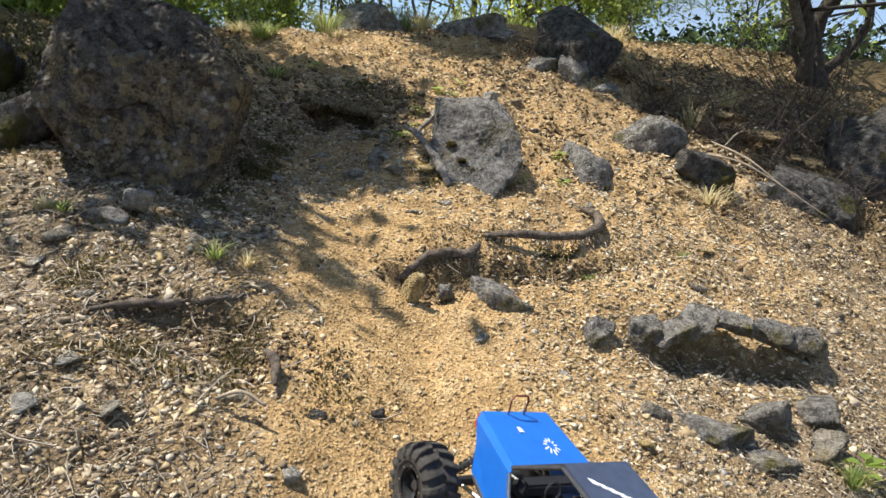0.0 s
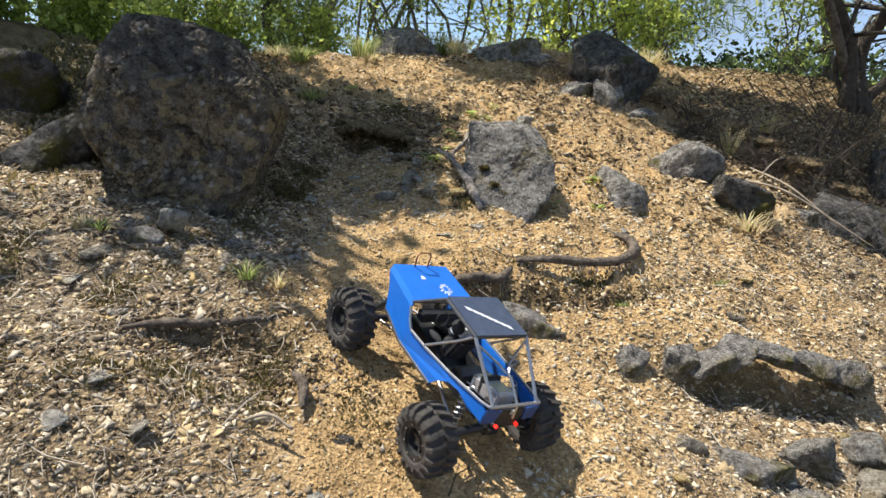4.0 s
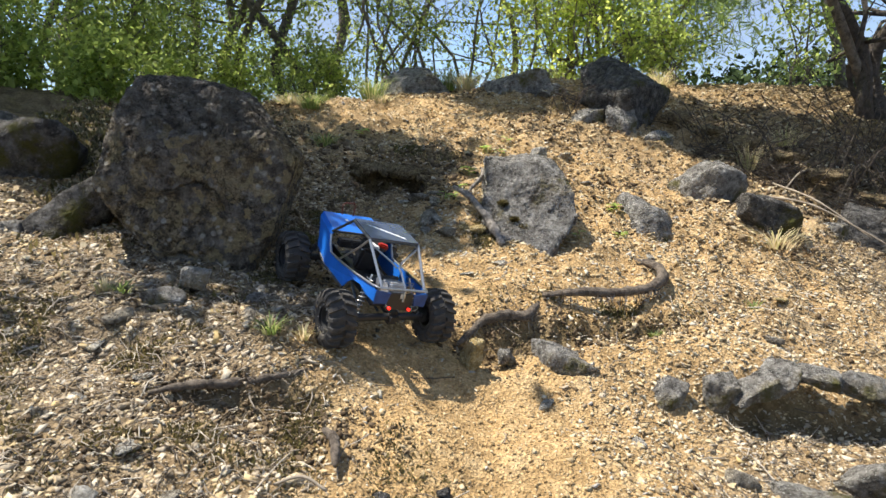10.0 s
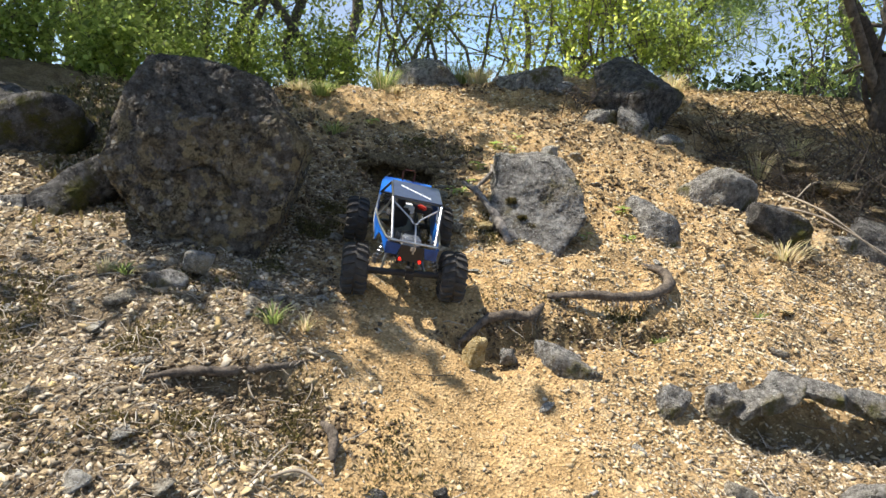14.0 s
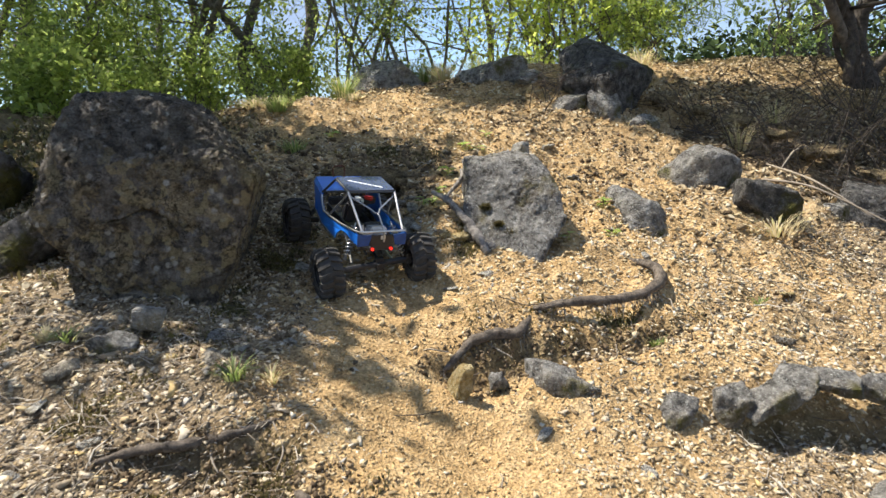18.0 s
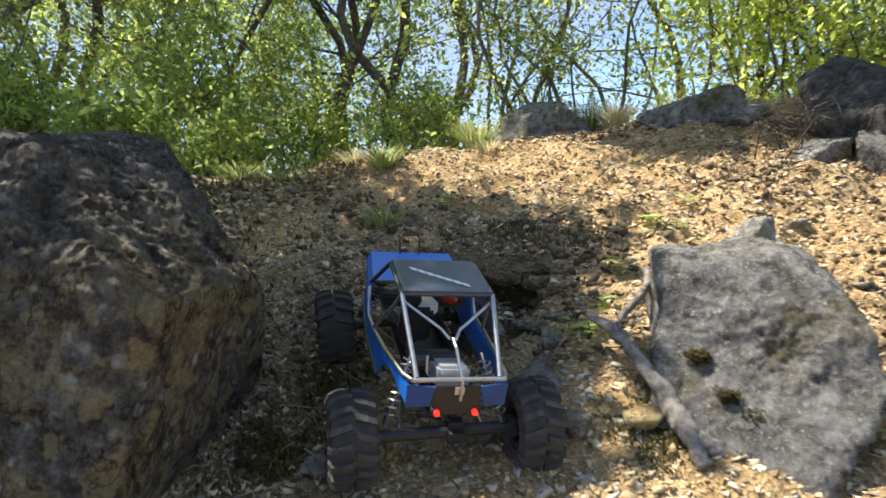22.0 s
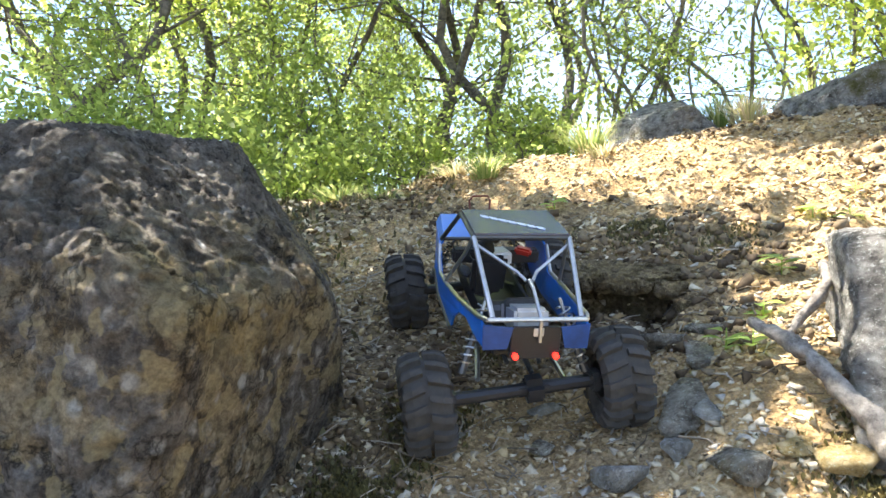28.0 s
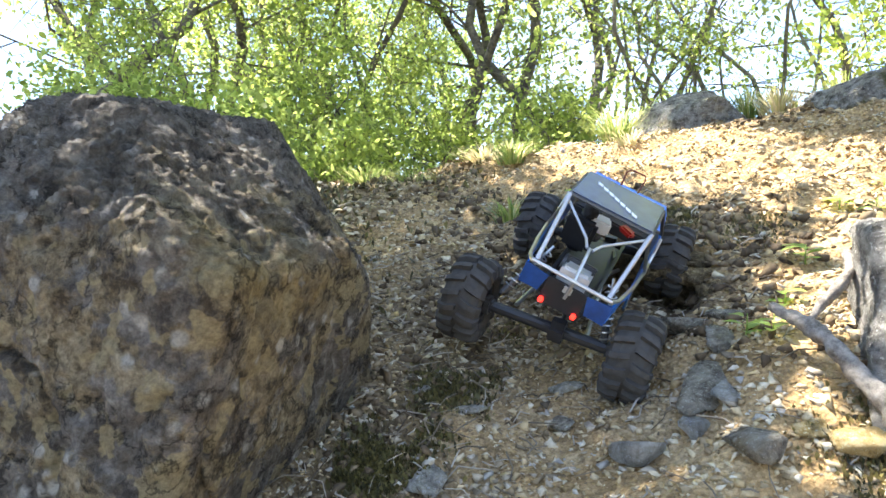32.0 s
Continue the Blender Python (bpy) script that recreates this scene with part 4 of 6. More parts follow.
def twigs(n, seed, keep, lo, hi, r):
    xy, rng = scatter(n, seed, keep, 1.6)
    ln = rng.uniform(lo, hi, n) * rng.uniform(0.5, 1.0, n)
    m = turned(rng, n, 0.22)
    bend = rng.normal(size=(n, 2)) * 0.10
    z = ground_z(xy[:, 0], xy[:, 1]) + 0.006
    rad = r * rng.uniform(0.5, 1.5, n)
    rings = []
    for u, w in ((-0.5, 0.0), (0.0, 1.0), (0.5, 0.0)):
        c = np.stack([u * ln, bend[:, 0] * ln * w, np.abs(bend[:, 1]) * ln * w], -1)
        for k in range(3):
            a = 2 * math.pi * k / 3
            rings.append(c + np.stack([0 * ln, rad * math.cos(a), rad * math.sin(a)], -1))
    v = np.stack(rings, 1)
    v = np.einsum("nij,nkj->nki", m, v) + np.stack([xy[:, 0], xy[:, 1], z], -1)[:, None, :]
    f = np.array([[a + k, a + (k + 1) % 3, a + 3 + (k + 1) % 3, a + 3 + k] for a in (0, 3) for k in range(3)])
    f = f[None] + (np.arange(n) * 9)[:, None, None]
    return stuff("twigs", v.reshape(-1, 3), f.reshape(-1, 4), TWIG, "thin dry grey twigs and needles strewn on the ground", "twigs")


twigs(17000, 91, lambda x, y: np.clip(grey_side(x, y), 0.03, 1) * (1 - worn(x, y)) * (y < 2.4), 0.012, 0.070, 0.0008)
twigs(700, 92, lambda x, y: np.clip(bump(x, y, 0.85, 1.95, 0.3, 0.13, -0.4) + bump(x, y, 1.25, 2.0, 0.3, 0.3) + 0.2, 0, 1) * (y < 3.2), 0.03, 0.12, 0.0012)


# ---- dead roots and sticks ----
def stick(points, radii, label, seed=1, name="dead_root", sides=10, n=34, mat=ROOT, knots=0.38):
    pts = smooth_path(points, n)
    rng = np.random.RandomState(seed)
    r = np.interp(np.linspace(0, 1, n), np.linspace(0, 1, len(radii)), radii)
    v, f = tube_points(pts, list(r), sides)
    a = np.array([tuple(p) for p in v])
    mid = np.repeat(np.array([tuple(p) for p in pts]), sides, 0)
    noise_r = 1 + knots * (fbm(a * 60 + seed, 3, seed) + 0.5 * pits(a * 130, seed))
    a = mid + (a - mid) * noise_r[:, None]
    ob = mesh_object(name, a, f, mat)
    return tagged(ob, label, "root")


stick([(-0.53, 1.165, 0.680), (-0.47, 1.185, 0.688), (-0.42, 1.182, 0.692), (-0.36, 1.21, 0.688), (-0.31, 1.228, 0.692), (-0.265, 1.268, 0.690), (-0.222, 1.285, 0.682)], [0.003, 0.007, 0.0088, 0.0085, 0.007, 0.0055, 0.002], "dark crooked root lying across the gravel", 3, "dead_root", 10, 60)
stick([(-0.36, 1.225, 0.70), (-0.352, 1.19, 0.668), (-0.335, 1.165, 0.652)], [0.0015, 0.0015, 0.001], "thin pale rootlet hanging over gravel", 4, "rootlet", 5, 10, TWIG)
stick([(-0.27, 1.265, 0.698), (-0.245, 1.225, 0.66), (-0.250, 1.190, 0.640)], [0.0015, 0.0015, 0.001], "thin pale rootlet hanging over gravel", 5, "rootlet", 5, 10, TWIG)
stick([(0.03, 1.545, 0.665), (0.09, 1.60, 0.705), (0.15, 1.625, 0.718), (0.20, 1.64, 0.712), (0.24, 1.69, 0.735)], [0.005, 0.010, 0.012, 0.011, 0.007], "dead root along the edge of a small scarp", 6)
stick([(0.25, 1.70, 0.752), (0.33, 1.715, 0.757), (0.43, 1.74, 0.752), (0.52, 1.775, 0.752), (0.585, 1.83, 0.765), (0.612, 1.90, 0.785), (0.575, 1.95, 0.80), (0.52, 1.97, 0.80)], [0.005, 0.009, 0.0105, 0.012, 0.0145, 0.013, 0.009, 0.004], "curved dead root hooking out of the bank", 7)
stick([(0.030, 2.13, 1.005), (0.075, 2.075, 0.980), (0.115, 2.02, 0.935), (0.145, 1.975, 0.890), (0.165, 1.93, 0.850)], [0.005, 0.009, 0.010, 0.0115, 0.009], "weathered grey dead branch leaning on the bank", 8, "dead_branch", 12, 60, GREY_WOOD, 0.4)
stick([(0.150, 1.985, 0.895), (0.175, 1.955, 0.865), (0.20, 1.945, 0.84)], [0.007, 0.009, 0.004], "gnarled root end below a grey rock", 9, "dead_root", 12, 34, GREY_WOOD, 0.45)
stick([(0.125, 2.26, 1.055), (0.118, 2.20, 1.035), (0.085, 2.17, 1.00), (0.070, 2.15, 0.985)], [0.007, 0.006, 0.005, 0.003], "short forked dead root", 10, "dead_root", 10, 34, GREY_WOOD, 0.4)
stick([(-0.205, 1.13, 0.63), (-0.185, 1.10, 0.622), (-0.175, 1.05, 0.60)], [0.006, 0.009, 0.004], "short dark piece of bark", 12, "bark_piece")
stick([(-0.26, 0.99, 0.60), (-0.215, 0.985, 0.615), (-0.175, 0.97, 0.60)], [0.002, 0.003, 0.002], "bent pale twig on gravel", 13, "twig", 6, 14, TWIG)
for k, (a, b, c) in enumerate([((1.30, 2.72, 1.00), (1.33, 2.45, 0.95), (1.45, 2.30, 0.83)), ((1.18, 2.5, 0.96), (1.30, 2.38, 0.93), (1.52, 2.20, 0.78)), ((1.55, 2.9, 1.05), (1.42, 2.75, 1.04), (1.30, 2.62, 0.98))]):
    stick([a, b, c], [0.004, 0.004, 0.0015], "thin dry stick in the brush", 20 + k, "stick", 6, 16, TWIG)


def fringe(points, n, seed):
    """Thin rootlets hanging out of the scarp."""
    rng = np.random.RandomState(seed)
    path = smooth_path(points, 40)
    verts, faces = [], []
    for _ in range(n):
        a = path[rng.randint(40)] + Vector((0, rng.uniform(-0.006, 0.006), -0.004))
        d = Vector((rng.normal() * 0.014, -rng.uniform(0.002, 0.016), -rng.uniform(0.012, 0.05)))
        v, f = tube_points([a, a + d * 0.5 + Vector((rng.normal() * 0.006, -0.004, 0)), a + d], [0.0011, 0.0009, 0.0004], 4)
        o = len(verts)
        verts.extend(v)
        faces.extend([tuple(i + o for i in q) for q in f])
    return tagged(mesh_object("rootlets", verts, faces, TWIG), "fringe of thin rootlets hanging from a scarp", "roots", kind="stuff")


fringe([(0.03, 1.55, 0.665), (0.09, 1.60, 0.70), (0.20, 1.635, 0.71), (0.24, 1.68, 0.73)], 60, 5)
fringe([(0.25, 1.695, 0.75), (0.43, 1.735, 0.75), (0.52, 1.77, 0.75), (0.585, 1.82, 0.76)], 90, 6)
fringe([(-0.47, 1.185, 0.68), (-0.35, 1.22, 0.685), (-0.24, 1.27, 0.68)], 40, 7)


# ---- grass, herbs and brush ----
def blades(ob_name, at, n, height, spread, mat, label, seed, width=0.0022, category="grass", droop=0.5, lean=(0, 0)):
    rng = np.random.RandomState(seed)
    base = np.array([at[0], at[1], gz(at[0], at[1])])
    a = rng.uniform(0, 2 * np.pi, n)
    out = np.stack([np.cos(a) + lean[0], np.sin(a) + lean[1], 0 * a], -1)
    root = out * (spread * 0.35 * rng.uniform(0, 1, n))[:, None]
    h = height * rng.uniform(0.5, 1.1, n)
    side = np.stack([-np.sin(a), np.cos(a), 0 * a], -1)
    pts = []
    for u in (0, 0.35, 0.7, 1.0):
        c = root + out * (spread * (u**1.7) * droop * rng.uniform(0.6, 1.4, n))[:, None] + np.stack([0 * h, 0 * h, h * (u - 0.45 * droop * u**3)], -1)
        w = width * (1 - u) ** 0.7 + 0.0002
        pts += [c - side * w, c + side * w]
    v = np.stack(pts, 1)
    f = np.array([[0, 1, 3, 2], [2, 3, 5, 4], [4, 5, 7, 6]])[None] + (np.arange(n) * 8)[:, None, None]
    ob = new(ob_name, indexed_mesh(ob_name, v.reshape(-1, 3), f.reshape(-1, 4), mat))
    ob.location = base
    return tagged(ob, label, category, kind="stuff")


GREEN_GRASS = leaf_material("green_grass", [(0.0, (0.07, 0.12, 0.025)), (0.6, (0.14, 0.19, 0.05)), (1.0, (0.32, 0.30, 0.13))], 0.35)
DRY_GRASS = leaf_material("dry_grass", [(0.0, (0.24, 0.20, 0.10)), (0.5, (0.46, 0.40, 0.23)), (1.0, (0.30, 0.30, 0.11))], 0.3)
HERB = leaf_material("herb_leaf", [(0.0, (0.10, 0.17, 0.03)), (1.0, (0.22, 0.30, 0.06))], 0.4)
NEEDLE = leaf_material("pine_needles", [(0.0, (0.07, 0.12, 0.035)), (1.0, (0.17, 0.24, 0.07))], 0.4)
BRUSH = bark_material("dead_brush", (0.03, 0.022, 0.016), (0.13, 0.10, 0.075))

TUFTS = [
    ((-0.36, 3.42), 237, 0.151, 0.160, GREEN_GRASS, "tall green grass tuft with dry blades beside a rock", 1),
    ((-0.30, 3.36), 150, 0.070, 0.112, DRY_GRASS, "dry grass tuft at the crest", 2),
    ((0.12, 3.85), 212, 0.139, 0.176, DRY_GRASS, "tuft of long bleached grass behind a rock", 3),
    ((0.02, 3.98), 162, 0.186, 0.160, GREEN_GRASS, "tall green grass behind a rock", 4),
    ((-0.60, 3.10), 162, 0.093, 0.128, GREEN_GRASS, "green grass tuft at the crest", 5),
    ((-0.72, 3.22), 175, 0.075, 0.160, DRY_GRASS, "dry grass tuft at the crest", 6),
    ((-0.90, 3.05), 150, 0.070, 0.144, GREEN_GRASS, "green grass tuft in the shade", 7),
    ((-0.45, 2.62), 87, 0.070, 0.096, GREEN_GRASS, "small green grass tuft on the bank", 8),
    ((1.06, 2.17), 70, 0.10, 0.20, DRY_GRASS, "drooping sparse bleached grass tuft below a rock", 9),
    ((0.54, 1.71), 40, 0.035, 0.04, GREEN_GRASS, "tiny green grass seedling tuft", 10),
    ((0.86, 1.86), 30, 0.03, 0.04, GREEN_GRASS, "tiny green grass seedling tuft", 11),
    ((-0.35, 1.345), 60, 0.045, 0.06, GREEN_GRASS, "sparse short grass tuft in gravel", 12),
    ((-0.29, 1.375), 40, 0.04, 0.05, DRY_GRASS, "sparse dry grass tuft in gravel", 13),
    ((-0.73, 1.44), 50, 0.04, 0.06, DRY_GRASS, "grey-green grass tuft in gravel", 14),
    ((-0.69, 1.43), 30, 0.035, 0.06, GREEN_GRASS, "grey-green grass tuft in gravel", 15),
    ((0.35, 4.15), 187, 0.174, 0.200, GREEN_GRASS, "tall grass on the crest", 16),
    ((0.6, 4.2), 187, 0.174, 0.200, GREEN_GRASS, "tall grass on the crest", 17),
    ((1.25, 4.1), 150, 0.145, 0.200, DRY_GRASS, "dry grass on the crest", 18),
    ((1.55, 3.15), 75, 0.139, 0.160, DRY_GRASS, "thin dry grass stalks in the brush", 19),
    ((1.3, 2.95), 56, 0.151, 0.160, DRY_GRASS, "thin dry grass stalks in the brush", 20),
    ((-1.2, 3.3), 200, 0.087, 0.200, GREEN_GRASS, "shaded grass under the trees", 21),
    ((-1.6, 3.6), 200, 0.104, 0.240, GREEN_GRASS, "shaded grass under the trees", 22),
    ((-0.9, 3.8), 200, 0.116, 0.240, GREEN_GRASS, "grass at the foot of the trees", 23),
    ((0.98, 1.17), 60, 0.06, 0.07, GREEN_GRASS, "fresh green tuft in the lower gravel", 24),
]
for at, n, h, sp, mat, label, seed in TUFTS:
    blades("grass_tuft", at, n, h, sp, mat, label, seed)


def herb(at, n, size, seed, label="small broad-leaved herb growing in gravel"):
    rng = np.random.RandomState(seed)
    ob = new("herb")
    ob.location = (at[0], at[1], gz(at[0], at[1]))
    stem_v, stem_f = tube_points([(0, 0, -0.005), (0.002, 0, size * 0.5), (0.003, 0.002, size * 0.9)], [0.0015, 0.001, 0.0006], 5)
    mesh_object("stem", stem_v, stem_f, HERB, ob)
    for k in range(n):
        a = k * 2.4 + rng.uniform(-0.3, 0.3)
        d = Vector((math.cos(a), math.sin(a), rng.uniform(0.1, 0.6))).normalized()
        s = d.cross(Vector((0, 0, 1))).normalized()
        up = s.cross(d)
        ln, w = size * rng.uniform(0.7, 1.1), size * 0.26
        b = Vector((0, 0, size * rng.uniform(0.1, 0.8)))
        rows = [(0.12, 0.15), (0.4, 0.85), (0.65, 1.0), (0.88, 0.55), (1.0, 0.06)]
        v, f = [], []
        for u, ww in rows:
            c = b + d * (ln * u) - up * (ln * 0.25 * u * u)
            v += [c - s * w * ww + up * w * 0.3 * ww, c, c + s * w * ww + up * w * 0.3 * ww]
        for i in range(4):
            o = i * 3
            f += [(o, o + 1, o + 4, o + 3), (o + 1, o + 2, o + 5, o + 4)]
        mesh_object("leaf", v, f, HERB, ob)
    return tagged(ob, label, "herb", "herbs on the bank")


for k, (x, y, n, s) in enumerate([(0.157, 2.64, 7, 0.035), (0.085, 2.42, 9, 0.034), (0.05, 2.31, 7, 0.03), (0.03, 2.16, 7, 0.032), (0.0, 2.19, 5, 0.03), (0.56, 2.25, 7, 0.03), (0.545, 2.10, 6, 0.03), (0.40, 2.02, 5, 0.025), (-0.33, 2.75, 6, 0.04), (0.25, 2.80, 5, 0.03), (1.02, 1.2, 6, 0.05), (0.20, 2.55, 5, 0.03)]):
    herb((x, y), n, s, 300 + k)


def brush(at, n, height, spread, seed, label, mat=BRUSH, name="brush"):
    """A tangle of thin dead stems."""
    rng = np.random.RandomState(seed)
    verts, faces = [], []
    for k in range(n):
        a = rng.uniform(0, 6.28)
        b = Vector((rng.normal() * spread * 0.5, rng.normal() * spread * 0.4, 0))
        h = height * rng.uniform(0.4, 1.0)
        tip = b + Vector((math.cos(a) * spread, math.sin(a) * spread * 0.8, h))
        mid = b.lerp(tip, 0.5) + Vector((rng.normal() * 0.05, rng.normal() * 0.05, h * 0.2))
        b.z = gz(at[0] + b.x, at[1] + b.y) - gz(at[0], at[1])
        for path, r in (((b, mid, tip), 0.003), ((mid, mid + Vector((rng.normal(), rng.normal(), rng.normal() * 0.6)) * spread * 0.4, mid + Vector((rng.normal(), rng.normal(), rng.normal() * 0.6)) * spread * 0.6), 0.0018)):
            v, f = tube_points(smooth_path(path, 5), [r * 0.62, r * 0.6, r * 0.65, r * 0.45, r * 0.2], 4)
            o = len(verts)
            verts.extend(v)
            faces.extend([tuple(i + o for i in q) for q in f])
    ob = mesh_object(name, verts, faces, mat)
    ob.location = (at[0], at[1], gz(at[0], at[1]))
    return tagged(ob, label, "brush", kind="stuff")


brush((1.55, 2.85), 26, 0.28, 0.28, 1, "tangle of dead brown brush in the shade")
brush((1.85, 2.75), 34, 0.35, 0.3, 2, "tangle of dead brown brush in the shade")
brush((1.25, 3.15), 20, 0.2, 0.28, 3, "low tangle of dead brush below the crest")
brush((1.95, 3.3), 40, 0.45, 0.35, 4, "tangle of dead brown brush in the shade")
brush((0.62, 3.28), 30, 0.12, 0.15, 5, "dry rootlets hanging beside a rock")
brush((1.22, 3.06), 34, 0.10, 0.16, 7, "dead roots hanging from a turf lip")
brush((1.45, 2.84), 40, 0.14, 0.18, 8, "dead roots hanging from a turf lip")
brush((1.72, 2.62), 44, 0.24, 0.24, 9, "tangle of dead brown brush before a dark rock")
brush((2.15, 2.4), 34, 0.4, 0.35, 6, "tangle of dead brown brush in the shade")


# ---- trees and bushes on the crest ----
def leaves_at(centres, spread, count, size, rng, droop=0.3):
    """Loose leaves round the given points: pointed ovals of six corners, cupped along the midrib."""
    c = centres[rng.randint(len(centres), size=count)] + rng.normal(size=(count, 3)) * spread
    n = rng.normal(size=(count, 3)) + np.array([0, 0, 0.8])
    n /= np.linalg.norm(n, axis=1)[:, None]
    a = np.cross(n, rng.normal(size=(count, 3)))
    a /= np.linalg.norm(a, axis=1)[:, None]
    a[:, 2] -= droop
    b = np.cross(n, a)
    s = size * rng.uniform(0.6, 1.35, count)[:, None]
    pts = [c - a * s, c - a * s * 0.35 + b * s * 0.5 + n * s * 0.1, c + a * s * 0.35 + b * s * 0.42 + n * s * 0.1, c + a * s, c + a * s * 0.35 - b * s * 0.42 + n * s * 0.1, c - a * s * 0.35 - b * s * 0.5 + n * s * 0.1]
    return np.stack(pts, 1).reshape(-1, 3)


def needles_at(centres, spread, count, size, rng):
    c = centres[rng.randint(len(centres), size=count)] + rng.normal(size=(count, 3)) * spread
    a = rng.normal(size=(count, 3)) + np.array([0, 0, 0.4])
    a /= np.linalg.norm(a, axis=1)[:, None]
    b = np.cross(a, rng.normal(size=(count, 3)))
    b /= np.linalg.norm(b, axis=1)[:, None]
    s = size * rng.uniform(0.7, 1.3, count)[:, None]
    return np.stack([c - b * 0.002, c + a * s * 0.5 - b * 0.004, c + a * s, c + a * s * 0.5 + b * 0.004], 1).reshape(-1, 3)


def tree(at, height, lean, label, bark, leaf, trunk_r=0.045, stems=1, limbs=14, crown_from=0.2, reach=1.0, leaves=9000, leaf_size=0.02, seed=1, name="tree", category="tree", clump=0.11, bendy=0.055, needle=False):
    """Tapered, bending stems with limbs and side twigs, and leaves in clumps round the twigs."""
    rng = np.random.RandomState(seed)
    ob = new(name)
    ob.location = (at[0], at[1], gz(at[0], at[1]) - 0.04)
    verts, faces, tips = [], [], []

    def add(path, radii, sides):
        v, f = tube_points(path, radii, sides)
        o = len(verts)
        verts.extend(v)
        faces.extend([tuple(i + o for i in q) for q in f])

    for s in range(stems):
        az = rng.uniform(0, 6.28)
        out = Vector((math.cos(az), math.sin(az) * 0.6, 0)) * (rng.uniform(0.15, 0.4) if stems > 1 else 0.0)
        hs = height * (1 if s == 0 else rng.uniform(0.7, 1.0))
        top = Vector((lean[0] * hs, lean[1] * hs, hs)) + out * hs * 0.8
        ctrl = [out * 0.1] + [top * f + Vector((rng.normal(), rng.normal(), 0)) * hs * bendy for f in (0.15, 0.32, 0.5, 0.68, 0.85)] + [top]
        pts = smooth_path(ctrl, 18)
        r = trunk_r * (1 if s == 0 else rng.uniform(0.6, 0.95))
        rad = [r * (1 - 0.9 * (i / 17) ** 0.9) * (1.35 if i == 0 else 1.0) for i in range(18)]
        add(pts, rad, 8)
        for b in range(max(3, limbs // stems)):
            f = crown_from + (1 - crown_from) * (b + rng.uniform(0, 1)) / max(3, limbs // stems)
            f = min(f, 0.99)
            k = min(int(f * 17), 16)
            p = pts[k].lerp(pts[k + 1], f * 17 - k)
            az = rng.uniform(0, 6.28)
            ln = reach * rng.uniform(0.5, 1.1) * (1.1 - 0.55 * f)
            d = Vector((math.cos(az), math.sin(az), rng.uniform(-0.05, 0.75))).normalized()
            kink = Vector((rng.normal(), rng.normal(), rng.normal() * 0.5)) * ln * 0.12
            q = smooth_path([p, p + d * ln * 0.35 + kink, p + d * ln * 0.7 - kink * 0.5 + Vector((0, 0, ln * 0.08)), p + d * ln + kink + Vector((0, 0, ln * rng.uniform(-0.1, 0.2)))], 7)
            r0 = max(0.0035, rad[k] * 0.34)
            add(q, [r0 * (1 - 0.85 * i / 6) for i in range(7)], 5)
            tips += [q[4], q[5], q[6]]
            for _ in range(7):
                i = rng.randint(2, 7)
                e = Vector((rng.normal(), rng.normal(), rng.normal() * 0.6 + 0.15)).normalized() * ln * rng.uniform(0.2, 0.5)
                m = q[i] + e * 0.5 + Vector((rng.normal(), rng.normal(), rng.normal())) * ln * 0.04
                add([q[i], m, q[i] + e], [r0 * 0.35, r0 * 0.25, r0 * 0.1], 3)
                tips += [m, q[i] + e]
    mesh_object("trunk", verts, faces, bark, ob)
    if leaves:
        c = np.array([tuple(t) for t in tips])
        c = c[rng.uniform(0, 1, len(c)) < (0.30 if clump > 0.07 else 0.5)]
        if needle:
            me = quads_mesh("crown", needles_at(c, clump, leaves, leaf_size, rng), leaves, 4, leaf)
        else:
            me = quads_mesh("crown", leaves_at(c, clump, leaves, leaf_size, rng), leaves, 6, leaf)
        new("crown", me).parent = ob
    return tagged(ob, label, category, "trees on the crest")


KIND = {
    "young": (BARK, LEAF_YOUNG, "slender tree with fresh yellow-green leaves", "tree", "tree"),
    "green": (BARK, LEAF, "broadleaf tree with a dark bending trunk", "tree", "tree"),
    "dark": (BARK, LEAF_DARK, "broadleaf tree with shade put into its leaf colour", "tree", "tree"),
    "twiggy": (PALE_BARK, LEAF, "tall pale-barked shrub, twiggy and thinly leaved", "shrub", "shrub"),
    "bare": (PALE_BARK, LEAF, "bare twiggy shrub with hardly a leaf", "shrub", "shrub"),
    "bush": (BARK, LEAF_YOUNG, "dense bright green bush", "bush", "bush"),
    "low": (BARK, LEAF, "low leafy undergrowth bush", "bush", "bush"),
    "twisted": (DARK_BARK, LEAF, "crooked dark-barked tree with twisting limbs", "tree", "tree"),
    "pine": (BARK, NEEDLE, "young pine with soft green needles", "pine_tree", "pine tree"),
}
